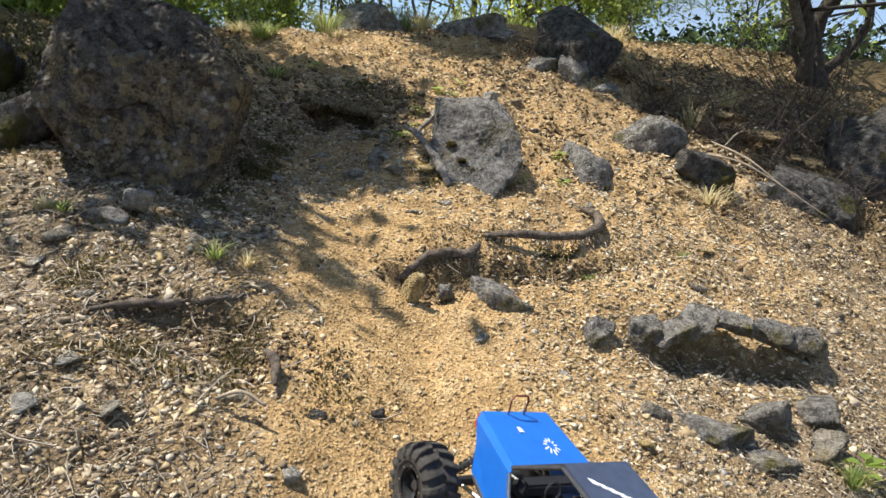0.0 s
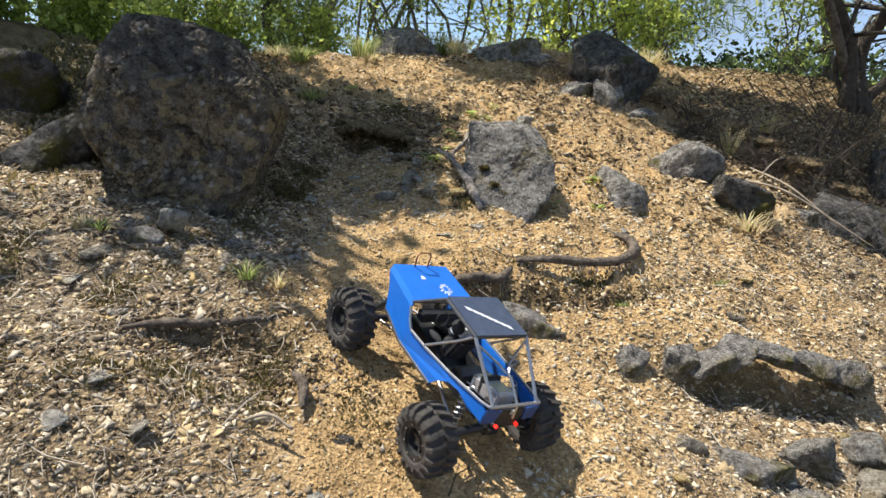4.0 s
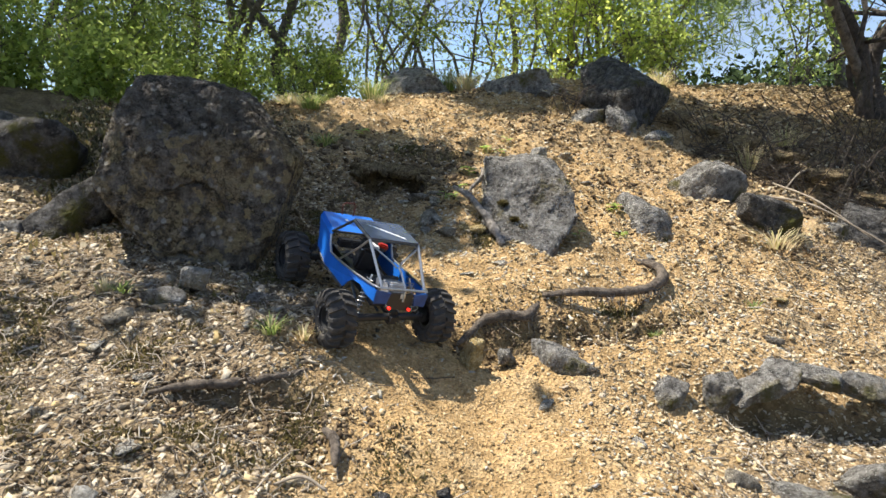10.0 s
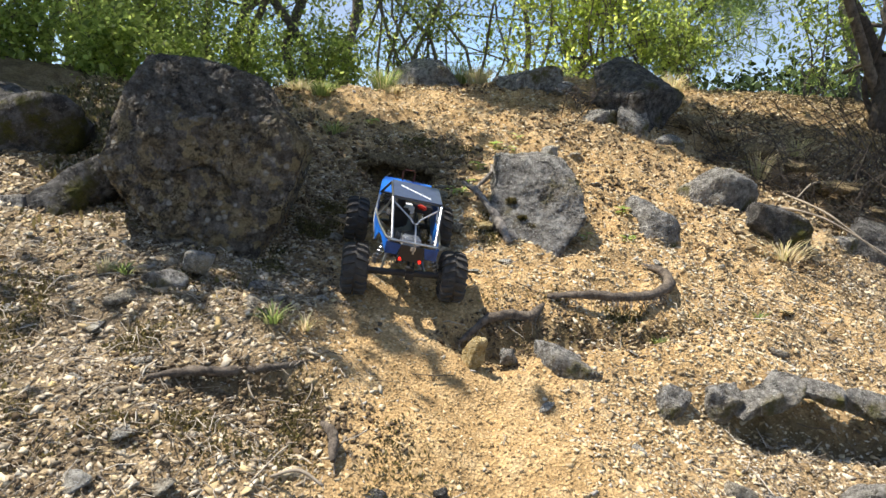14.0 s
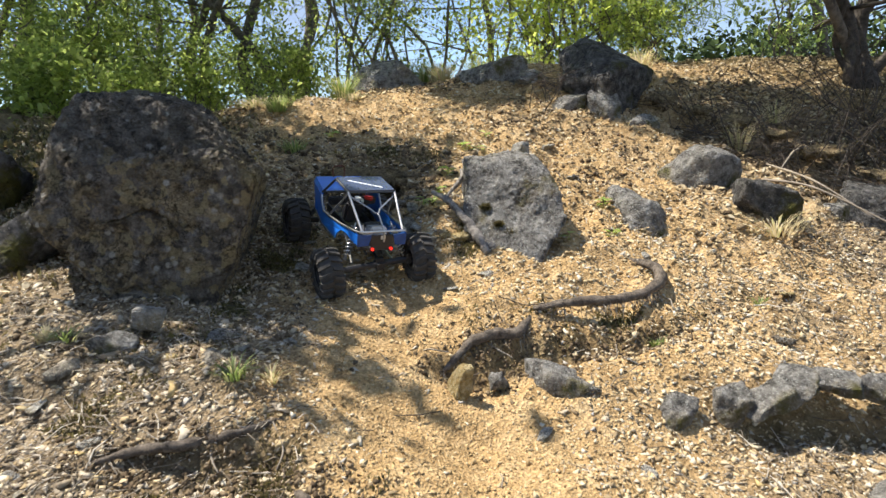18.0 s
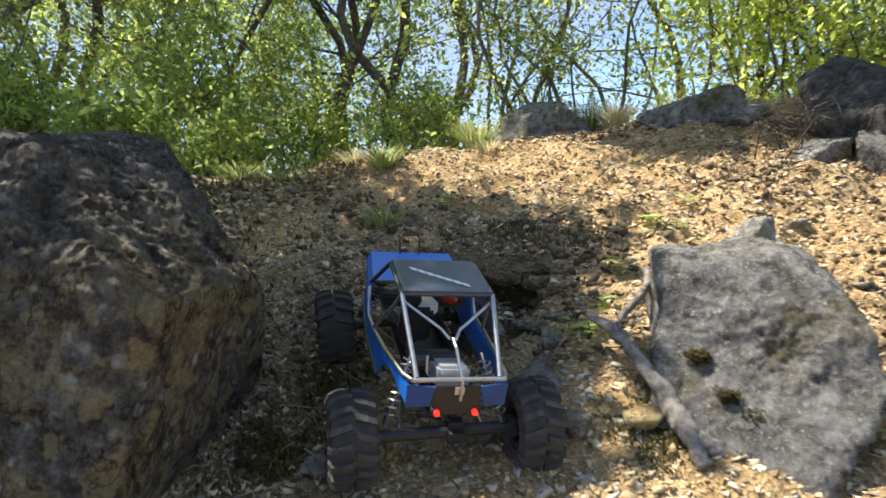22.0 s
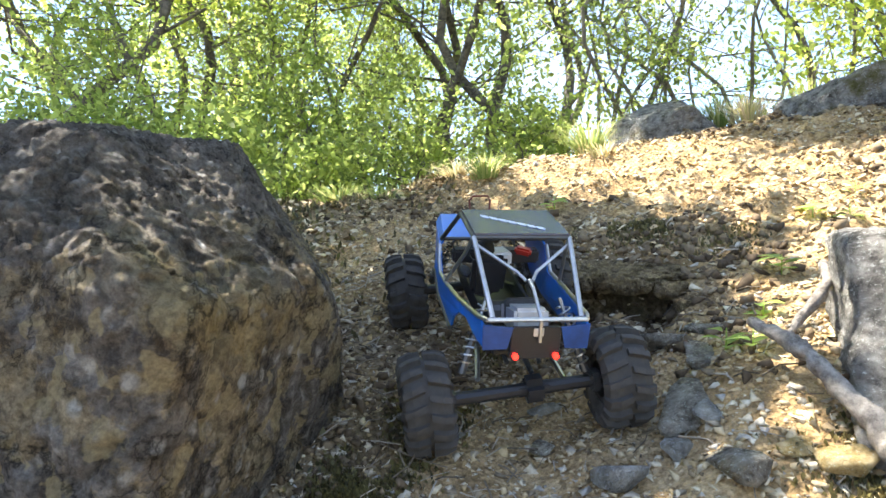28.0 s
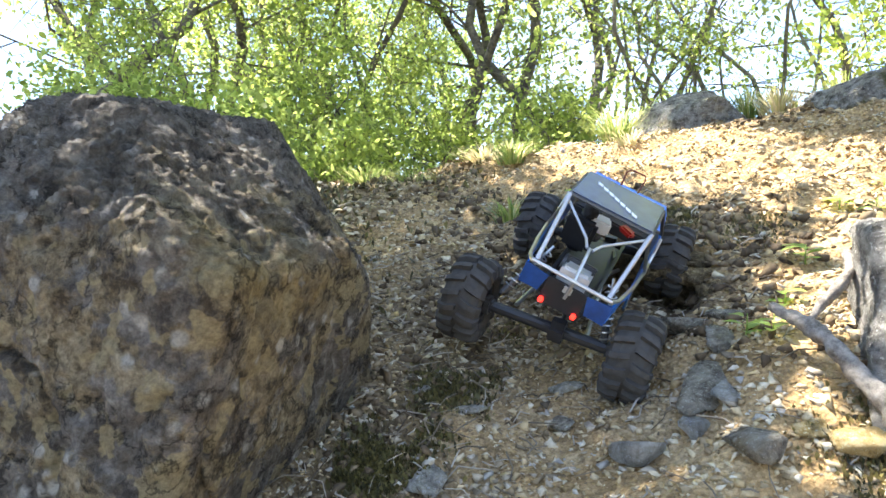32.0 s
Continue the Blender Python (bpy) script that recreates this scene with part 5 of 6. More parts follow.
TREES = [
    # x, y, height, lean, seed, trunk, stems, limbs, leaves, kind
    (-3.05, 4.75, 3.6, (-0.03, 0.0), 3, 0.045, 1, 16, 8000, "young"),
    (-2.93, 4.95, 3.6, (0.02, 0.0), 4, 0.032, 1, 14, 6000, "young"),
    (-2.78, 5.3, 3.4, (-0.03, 0.05), 5, 0.028, 1, 14, 6500, "green"),
    (-2.15, 5.2, 2.4, (0.03, 0.0), 6, 0.032, 2, 20, 9000, "green"),
    (-1.72, 5.6, 3.6, (-0.16, 0.0), 7, 0.05, 1, 18, 9000, "green"),
    (-1.52, 5.7, 3.5, (-0.05, 0.03), 8, 0.045, 1, 18, 9000, "green"),
    (-1.15, 5.5, 3.8, (-0.14, 0.0), 9, 0.05, 2, 18, 9000, "green"),
    (-0.92, 5.6, 3.6, (0.05, 0.0), 10, 0.045, 1, 18, 8000, "green"),
    (-0.55, 5.2, 2.9, (-0.10, 0.0), 12, 0.016, 3, 22, 2600, "twiggy"),
    (-0.30, 5.0, 2.8, (-0.03, 0.0), 13, 0.018, 4, 26, 3200, "twiggy"),
    (-0.10, 5.1, 2.6, (-0.06, 0.0), 20, 0.014, 4, 24, 2200, "twiggy"),
    (0.10, 4.9, 2.4, (0.12, 0.0), 14, 0.013, 3, 20, 250, "bare"),
    (0.42, 4.9, 2.3, (-0.06, 0.0), 21, 0.012, 2, 18, 300, "bare"),
    (0.85, 5.1, 1.9, (0.03, 0.0), 15, 0.02, 4, 28, 9000, "bush"),
    (1.25, 5.4, 2.2, (0.02, 0.0), 16, 0.02, 4, 28, 8000, "bush"),
    (1.65, 5.6, 2.6, (0.0, 0.0), 17, 0.03, 2, 24, 7000, "low"),
    (1.85, 5.2, 2.4, (0.0, 0.0), 22, 0.03, 1, 26, 14000, "pine"),
    (2.24, 3.72, 2.6, (-0.46, 0.05), 18, 0.042, 1, 16, 1800, "twisted"),
    (2.34, 3.74, 2.6, (0.34, 0.05), 19, 0.05, 1, 16, 2000, "twisted"),
    (2.30, 3.80, 2.0, (0.05, 0.0), 24, 0.03, 2, 14, 1200, "twisted"),
    (3.2, 5.6, 3.0, (0.0, 0.0), 23, 0.05, 1, 18, 7000, "green"),
    (-4.0, 5.6, 3.8, (0.0, 0.0), 31, 0.05, 1, 18, 9000, "young"),
    (-3.6, 6.6, 3.8, (0.0, 0.0), 32, 0.05, 1, 18, 9000, "green"),
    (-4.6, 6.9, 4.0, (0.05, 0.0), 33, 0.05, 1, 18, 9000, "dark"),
    (-2.5, 7.0, 3.8, (0.0, 0.0), 34, 0.05, 1, 18, 9000, "green"),
    (-1.2, 7.5, 3.8, (0.0, 0.0), 35, 0.05, 1, 18, 8000, "green"),
    (0.6, 7.0, 3.2, (0.0, 0.0), 36, 0.04, 1, 18, 6000, "green"),
    (-3.0, 3.9, 3.4, (0.0, 0.02), 37, 0.045, 1, 16, 4800, "young"),
    (-3.6, 4.2, 3.4, (0.0, 0.0), 38, 0.05, 1, 18, 8000, "dark"),
    (-2.88, 4.05, 3.2, (0.04, 0.02), 39, 0.032, 1, 14, 3400, "young"),
    (-2.4, 4.6, 1.2, (0.0, 0.0), 41, 0.012, 4, 20, 5000, "low"),
    (-1.75, 4.9, 0.9, (0.0, 0.0), 42, 0.012, 4, 20, 4500, "low"),
    (-1.1, 4.9, 0.7, (0.0, 0.0), 43, 0.01, 4, 16, 2500, "low"),
    (-0.75, 4.3, 0.45, (0.0, 0.0), 51, 0.008, 5, 20, 3000, "low"),
    (-1.3, 4.2, 0.5, (0.0, 0.0), 52, 0.008, 5, 20, 3500, "low"),
    (-1.9, 4.3, 0.8, (0.0, 0.0), 53, 0.01, 5, 22, 4500, "low"),
    (-0.35, 4.7, 0.9, (0.05, 0.0), 54, 0.008, 5, 22, 2500, "low"),
    (-2.6, 3.6, 1.0, (0.0, 0.0), 55, 0.012, 5, 22, 4500, "low"),
    (0.75, 4.6, 0.9, (0.0, 0.0), 56, 0.012, 5, 24, 6000, "bush"),
    (1.15, 4.9, 1.3, (0.0, 0.0), 57, 0.014, 5, 24, 7000, "bush"),
    (-3.9, 4.7, 3.2, (0.0, 0.0), 59, 0.04, 1, 18, 9000, "young"),
    (-3.2, 4.3, 1.3, (0.0, 0.0), 44, 0.012, 4, 20, 5000, "low"),
    (-2.0, 3.9, 0.5, (0.0, 0.0), 45, 0.008, 4, 16, 3000, "low"),
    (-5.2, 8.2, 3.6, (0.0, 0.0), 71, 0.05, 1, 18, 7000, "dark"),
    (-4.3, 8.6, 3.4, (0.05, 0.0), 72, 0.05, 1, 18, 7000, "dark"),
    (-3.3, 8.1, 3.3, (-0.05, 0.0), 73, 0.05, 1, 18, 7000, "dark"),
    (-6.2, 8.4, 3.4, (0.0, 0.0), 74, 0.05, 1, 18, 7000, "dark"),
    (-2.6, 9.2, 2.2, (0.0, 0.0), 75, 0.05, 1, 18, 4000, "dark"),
    (-2.5, 6.1, 1.6, (0.0, 0.0), 76, 0.014, 4, 22, 7000, "low"),
    (-1.5, 6.3, 0.9, (0.0, 0.0), 77, 0.014, 4, 22, 4000, "low"),
    (-1.95, 3.05, 0.35, (0.0, 0.0), 81, 0.007, 5, 20, 3500, "low"),
    (-1.5, 3.0, 0.28, (0.0, 0.0), 82, 0.007, 5, 20, 2800, "low"),
    (-2.4, 3.1, 0.45, (0.0, 0.0), 83, 0.008, 5, 20, 3500, "low"),
    (-1.45, 3.55, 0.32, (0.0, 0.0), 84, 0.007, 5, 20, 2800, "low"),
    (2.3, 4.6, 0.9, (0.0, 0.0), 46, 0.01, 4, 16, 3500, "low"),
    (1.45, 4.5, 0.6, (0.0, 0.0), 47, 0.01, 4, 16, 2500, "low"),
]
# tall trees beyond the boulder whose boughs hang over the gully and shade it
SHADERS = [
    # base, height, lean, reach, leaves, seed
    ((-2.85, 1.80), 2.05, (0.80, 0.35), 0.42, 2600, 61),
    ((-2.95, 2.05), 2.3, (0.62, 0.12), 0.40, 2200, 66),
    ((-2.90, 2.40), 2.1, (0.80, 0.24), 0.38, 2400, 67),
    ((-2.62, 1.33), 2.0, (0.70, 0.18), 0.18, 300, 69),
    ((2.36, 3.86), 2.2, (-0.80, -0.32), 0.45, 3600, 68),
    ((-3.25, 2.85), 2.7, (0.10, 0.03), 0.8, 3200, 62),
    ((-3.75, 3.5), 3.4, (0.14, 0.0), 0.9, 4000, 63),
    ((-1.62, 5.75), 3.7, (0.32, -0.58), 0.72, 6000, 65),
]
for at, h, lean, rc, count, seed in SHADERS:
    tree(at, h, lean, "tall broadleaf tree with boughs over the bank", BARK, LEAF, 0.034, 1, 16, 0.72, rc, count, 0.034, seed, clump=0.10)
for x, y, h, lean, seed, r, stems, limbs, count, kind in TREES:
    bk, lf, text, nm, cat = KIND[kind]
    low = kind in ("bush", "low", "pine", "twiggy", "bare")
    tree((x, y), h, lean, text, bk, lf, r * 1.0, stems, limbs, 0.06 if low else 0.12 + 0.06 * (seed % 6), min(1.0, 0.45 * h) if low else 1.45 + 0.14 * (seed % 5), int(count * {'pine': 1.6, 'bush': 0.5, 'low': 0.9, 'green': 0.72, 'young': 0.55, 'dark': 0.65}.get(kind, 0.9)),
         {"young": 0.023, "bush": 0.015, "low": 0.013, "pine": 0.10, "twiggy": 0.012, "twisted": 0.02, "dark": 0.024}.get(kind, 0.0175), seed, nm, cat, 0.065 if low else 0.085, needle=kind == "pine")


# ---- far wooded hillside ----
FAR_LEAF = chip_material("far_foliage", [(0.0, (0.025, 0.045, 0.012)), (0.6, (0.055, 0.085, 0.022)), (1.0, (0.10, 0.14, 0.04))])


def far_woods():
    rng = np.random.RandomState(8)
    n = 60000
    x = rng.uniform(-90, 120, n)
    y = rng.uniform(70, 130, n)
    top = 1.0 + 11 * step(x - 22, 10) + 0.06 * (y - 70)
    z = rng.uniform(-14, 1, n) * 1.0 + top + 2.2 * fbm(np.stack([x * 0.13, y * 0.13, 0 * x], -1), 3, 4)
    c = np.stack([x, y, z], -1)
    lv = leaves_at(c, 0.8, n, 0.45, rng)
    return tagged(new("far_woods", quads_mesh("far_woods", lv, n, 6, FAR_LEAF)), "distant green wooded hillside", "woods", kind="stuff")


far_woods()


# ---- moss at the foot of the boulder and in the shade ----
MOSS = leaf_material("moss", [(0.0, (0.035, 0.032, 0.012)), (0.5, (0.085, 0.075, 0.025)), (1.0, (0.16, 0.14, 0.045))], 0.25)


def moss(n, seed, keep, label, h=0.014):
    """Short upright shoots standing close together."""
    xy, rng = scatter(n, seed, keep, 1.0)
    c = np.stack([xy[:, 0], xy[:, 1], ground_z(xy[:, 0], xy[:, 1]) - 0.002], -1)
    a = rng.normal(size=(n, 3)) * 0.45 + np.array([0, -0.2, 1.0])
    a /= np.linalg.norm(a, axis=1)[:, None]
    b = np.cross(a, rng.normal(size=(n, 3)))
    b /= np.linalg.norm(b, axis=1)[:, None]
    s = h * rng.uniform(0.4, 1.3, n)[:, None]
    w = 0.16
    v = np.stack([c - b * s * w, c + a * s * 0.6 - b * s * w * 1.3, c + a * s, c + a * s * 0.6 + b * s * w * 1.3], 1).reshape(-1, 3)
    return tagged(new("moss", quads_mesh("moss", v, n, 4, MOSS)), label, "moss", kind="stuff")


def patchy(x, y, f, seed):
    return np.clip(1.6 * vnoise(np.stack([x, y, 0 * x], -1) * f, seed) + 0.35, 0, 1)


moss(9000, 401, lambda x, y: bump(x, y, -0.385, 1.88, 0.032, 0.22, -0.12) * patchy(x, y, 16, 3), "dark green-brown moss at the foot of the boulder", 0.010)
moss(12000, 402, lambda x, y: np.clip(bump(x, y, -0.36, 1.12, 0.2, 0.07) + bump(x, y, -0.7, 1.2, 0.2, 0.3) * 0.4, 0, 1) * patchy(x, y, 12, 5), "brown-green moss among gravel and roots", 0.010)
moss(9000, 403, lambda x, y: step(-x - 0.9, 0.1) * step(y - 1.8, 0.1) * patchy(x, y, 4, 7), "dark moss on shaded ground beneath trees", 0.022)
moss(5000, 404, lambda x, y: (bump(x, y, 0.13, 1.99, 0.05, 0.05) + bump(x, y, 0.40, 1.73, 0.2, 0.03, 0.2) + bump(x, y, -0.1, 2.58, 0.12, 0.05)) * patchy(x, y, 18, 9), "brown-green moss on the edges of roots", 0.010)


# brown-green cushions in the hollows of the flat-faced rock
def moss_cushion(at, out, r, seed):
    rng = np.random.RandomState(seed)
    n = 420
    u = Vector((0, 0, 1)).cross(out).normalized()
    v = out.cross(u)
    a, q = rng.uniform(0, 6.28, n), r * np.sqrt(rng.uniform(0, 1, n)) * rng.uniform(0.6, 1.0, n)
    uu, vv, nn = np.array(u), np.array(v), np.array(out)
    c = np.outer(np.cos(a) * q * 1.25, uu) + np.outer(np.sin(a) * q * 0.75, vv) + nn * (-0.004 + 0.007 * (1 - (q / r) ** 2))[:, None]
    d = rng.normal(size=(n, 3)) * 0.55 + nn + np.array([0, 0, 0.3])
    d /= np.linalg.norm(d, axis=1)[:, None]
    b = np.cross(d, rng.normal(size=(n, 3)))
    b /= np.linalg.norm(b, axis=1)[:, None]
    s = 0.008 * rng.uniform(0.5, 1.3, n)[:, None]
    verts = np.stack([c - b * s * 0.2, c + d * s * 0.6 - b * s * 0.26, c + d * s, c + d * s * 0.6 + b * s * 0.26], 1).reshape(-1, 3)
    ob = new("moss_cushion", quads_mesh("moss_cushion", verts, n, 4, MOSS))
    ob.location = at
    return tagged(ob, "brown-green moss cushion on a grey rock face", "moss", kind="stuff")


FACE = Vector((-0.12, -0.88, 0.46)).normalized()
for k, (at, r) in enumerate([((0.173, 2.035, 0.960), 0.016), ((0.235, 1.990, 0.889), 0.026), ((0.205, 2.004, 0.915), 0.012)]):
    moss_cushion(at, FACE, r, 700 + k)


# ---- the model crawler ----
BLUE = plain("blue_body_paint", (0.016, 0.150, 0.58), 0.30, 0.0, 0.10, 40)
# body blue darkened for dirt and for the shade on the car's rear
NAVY = plain("dirty_shaded_blue_paint", (0.010, 0.052, 0.20), 0.5, 0.0, 0.3, 50)
BLACK = plain("black_plastic", (0.018, 0.018, 0.02), 0.45, 0.0, 0.2, 80)
# the bluish base colour stands in for sky reflected in the black roof
ROOF = plain("satin_black_roof_sky_tint", (0.055, 0.07, 0.115), 0.16, 0.0, 0.15, 60)
STEEL = plain("bare_steel_tube", (0.46, 0.45, 0.44), 0.33, 0.9, 0.18, 90)
DARK_STEEL = plain("dark_steel", (0.10, 0.10, 0.10), 0.45, 0.7, 0.2, 90)
RUBBER = plain("dusty_tyre_rubber", (0.055, 0.049, 0.042), 0.88, 0.0, 0.35, 70, 0.002)
SILVER = plain("silver_foil", (0.55, 0.55, 0.56), 0.35, 0.6, 0.15, 50)
WHITE = plain("white_decal", (0.75, 0.76, 0.78), 0.5, 0.0, 0.05, 60)
RED = plain("red_plastic", (0.42, 0.02, 0.012), 0.4, 0.0, 0.1, 60)
LAMP_RED = plain("lit_red_lens", (1.0, 0.025, 0.015), 0.3, 0.0, 0.02, 60, 0.0, 0.9)
CLOTH = plain("dark_cloth", (0.025, 0.024, 0.025), 0.9, 0.0, 0.2, 80)


def box_bm(size, at=(0, 0, 0), bevel=0.0, turn=(0, 0, 0)):
    bm = bmesh.new()
    bmesh.ops.create_cube(bm, size=1)
    bmesh.ops.scale(bm, vec=size, verts=bm.verts)
    if bevel:
        bmesh.ops.bevel(bm, geom=bm.edges[:], offset=bevel, segments=2, affect="EDGES")
    bmesh.ops.transform(bm, matrix=pose(*at, *turn), verts=bm.verts)
    return bm


def sheet_bm(points, thick, out):
    """A flat panel with thickness from the corners of its outer face."""
    bm = bmesh.new()
    n = Vector(out).normalized() * thick
    a = [bm.verts.new(p) for p in points]
    b = [bm.verts.new(Vector(p) - n) for p in points]
    bm.faces.new(a)
    bm.faces.new(b[::-1])
    for i in range(len(a)):
        j = (i + 1) % len(a)
        bm.faces.new((a[j], a[i], b[i], b[j]))
    bmesh.ops.recalc_face_normals(bm, faces=bm.faces)
    return bm


def tube_bm(points, r, sides=8):
    v, f = tube_points(points, r, sides)
    bm = bmesh.new()
    vs = [bm.verts.new(p) for p in v]
    for q in f:
        bm.faces.new([vs[i] for i in q])
    bmesh.ops.recalc_face_normals(bm, faces=bm.faces)
    return bm


def tyre_mesh():
    """A balloon tyre without its lugs, its axle along x."""
    R, W, rim = 0.056, 0.056, 0.031
    prof = [(-0.44, rim), (-0.52, rim + 0.006), (-0.53, 0.044), (-0.47, 0.0525), (-0.30, 0.0555), (0, R), (0.30, 0.0555), (0.47, 0.0525), (0.53, 0.044), (0.52, rim + 0.006), (0.44, rim)]
    n = 40
    verts, faces = [], []
    for i in range(n):
        a = 2 * math.pi * i / n
        for x, r in prof:
            verts.append((x * W, r * math.cos(a), r * math.sin(a)))
    m = len(prof)
    for i in range(n):
        for k in range(m):
            a, b = i * m + k, i * m + (k + 1) % m
            c, d = ((i + 1) % n) * m + (k + 1) % m, ((i + 1) % n) * m + k
            faces.append((a, b, c, d))
    me = bpy.data.meshes.new("tyre")
    me.from_pydata(verts, [], faces)
    bm = bmesh.new()
    bm.from_mesh(me)
    bmesh.ops.recalc_face_normals(bm, faces=bm.faces)
    bm.to_mesh(me)
    bm.free()
    me.materials.append(RUBBER)
    return me


LUGS = 17


def lug_mesh(row):
    """A slanted bar from near the middle of the tread over the shoulder."""
    W = 0.056
    line = [(0.04, 0.0548, -0.05), (0.30, 0.0548, 0.02), (0.50, 0.0505, 0.06), (0.55, 0.0425, 0.07)]
    bm = bmesh.new()
    rows = []
    for x, r, da in line:
        ring = []
        for hw, up in ((-0.075, 0), (-0.075, 1), (0.075, 1), (0.075, 0)):
            rise = (0.0088 if r > 0.045 else 0.0048) * up
            a = da + hw * (0.8 if up else 1.05)
            xx = x + (0.03 if up and r < 0.05 else 0)
            ring.append(bm.verts.new((row * xx * W, (r - 0.001 * (1 - up) + rise) * math.cos(a), (r - 0.001 * (1 - up) + rise) * math.sin(a))))
        rows.append(ring)
    for a, b in zip(rows, rows[1:]):
        for k in range(4):
            bm.faces.new((a[k], a[(k + 1) % 4], b[(k + 1) % 4], b[k]))
    bm.faces.new(rows[0])
    bm.faces.new(rows[-1])
    bmesh.ops.recalc_face_normals(bm, faces=bm.faces)
    me = bpy.data.meshes.new("lug")
    bm.to_mesh(me)
    bm.free()
    me.materials.append(RUBBER)
    return me


def ring_bm(r0, r1, x0, x1, n=32):
    bm = bmesh.new()
    rings = [[bm.verts.new((x, r * math.cos(2 * math.pi * i / n), r * math.sin(2 * math.pi * i / n))) for i in range(n)] for x, r in ((x0, r0), (x1, r0), (x1, r1), (x0, r1))]
    for k in range(4):
        for i in range(n):
            j = (i + 1) % n
            bm.faces.new((rings[k][i], rings[k][j], rings[(k + 1) % 4][j], rings[(k + 1) % 4][i]))
    bmesh.ops.recalc_face_normals(bm, faces=bm.faces)
    return bm


def wheel(car, side, tyre, lugs):
    w = new("wheel")
    w.parent = car
    t = new("tyre", tyre)
    t.parent = w
    for row in (0, 1):
        for k in range(LUGS):
            lug = new("lug", lugs[row])
            lug.parent = w
            lug.matrix_local = Matrix.Rotation(2 * math.pi * (k + (0.25 if row else -0.25)) / LUGS, 4, "X")
    rim = ring_bm(0.0235, 0.0315, -0.022, 0.022)
    for k in range(8):
        a = math.pi / 4 * k
        m = Matrix.Rotation(a, 4, "X") @ Matrix.Translation((side * 0.008, 0.016, 0))
        b = box_bm((0.008, 0.021, 0.006))
        bmesh.ops.transform(b, matrix=m, verts=b.verts)
        me = bpy.data.meshes.new("tmp")
        b.to_mesh(me)
        b.free()
        rim.from_mesh(me)
        bpy.data.meshes.remove(me)
    part("rim", rim, DARK_STEEL, w, "dark spoked rim")
    ring = ring_bm(0.0265, 0.0325, side * 0.0225, side * 0.0265)
    part("beadlock_ring", ring, BLACK, w)
    hub = tube_bm([(side * -0.012, 0, 0), (side * 0.018, 0, 0)], 0.0085, 6)
    part("hub", hub, DARK_STEEL, w)
    for k in range(8):
        a = math.pi / 4 * (k + 0.5)
        part("bolt", tube_bm([(side * 0.026, 0.0295 * math.cos(a), 0.0295 * math.sin(a)), (side * 0.0278, 0.0295 * math.cos(a), 0.0295 * math.sin(a))], 0.0016, 6), STEEL, w)
    return w


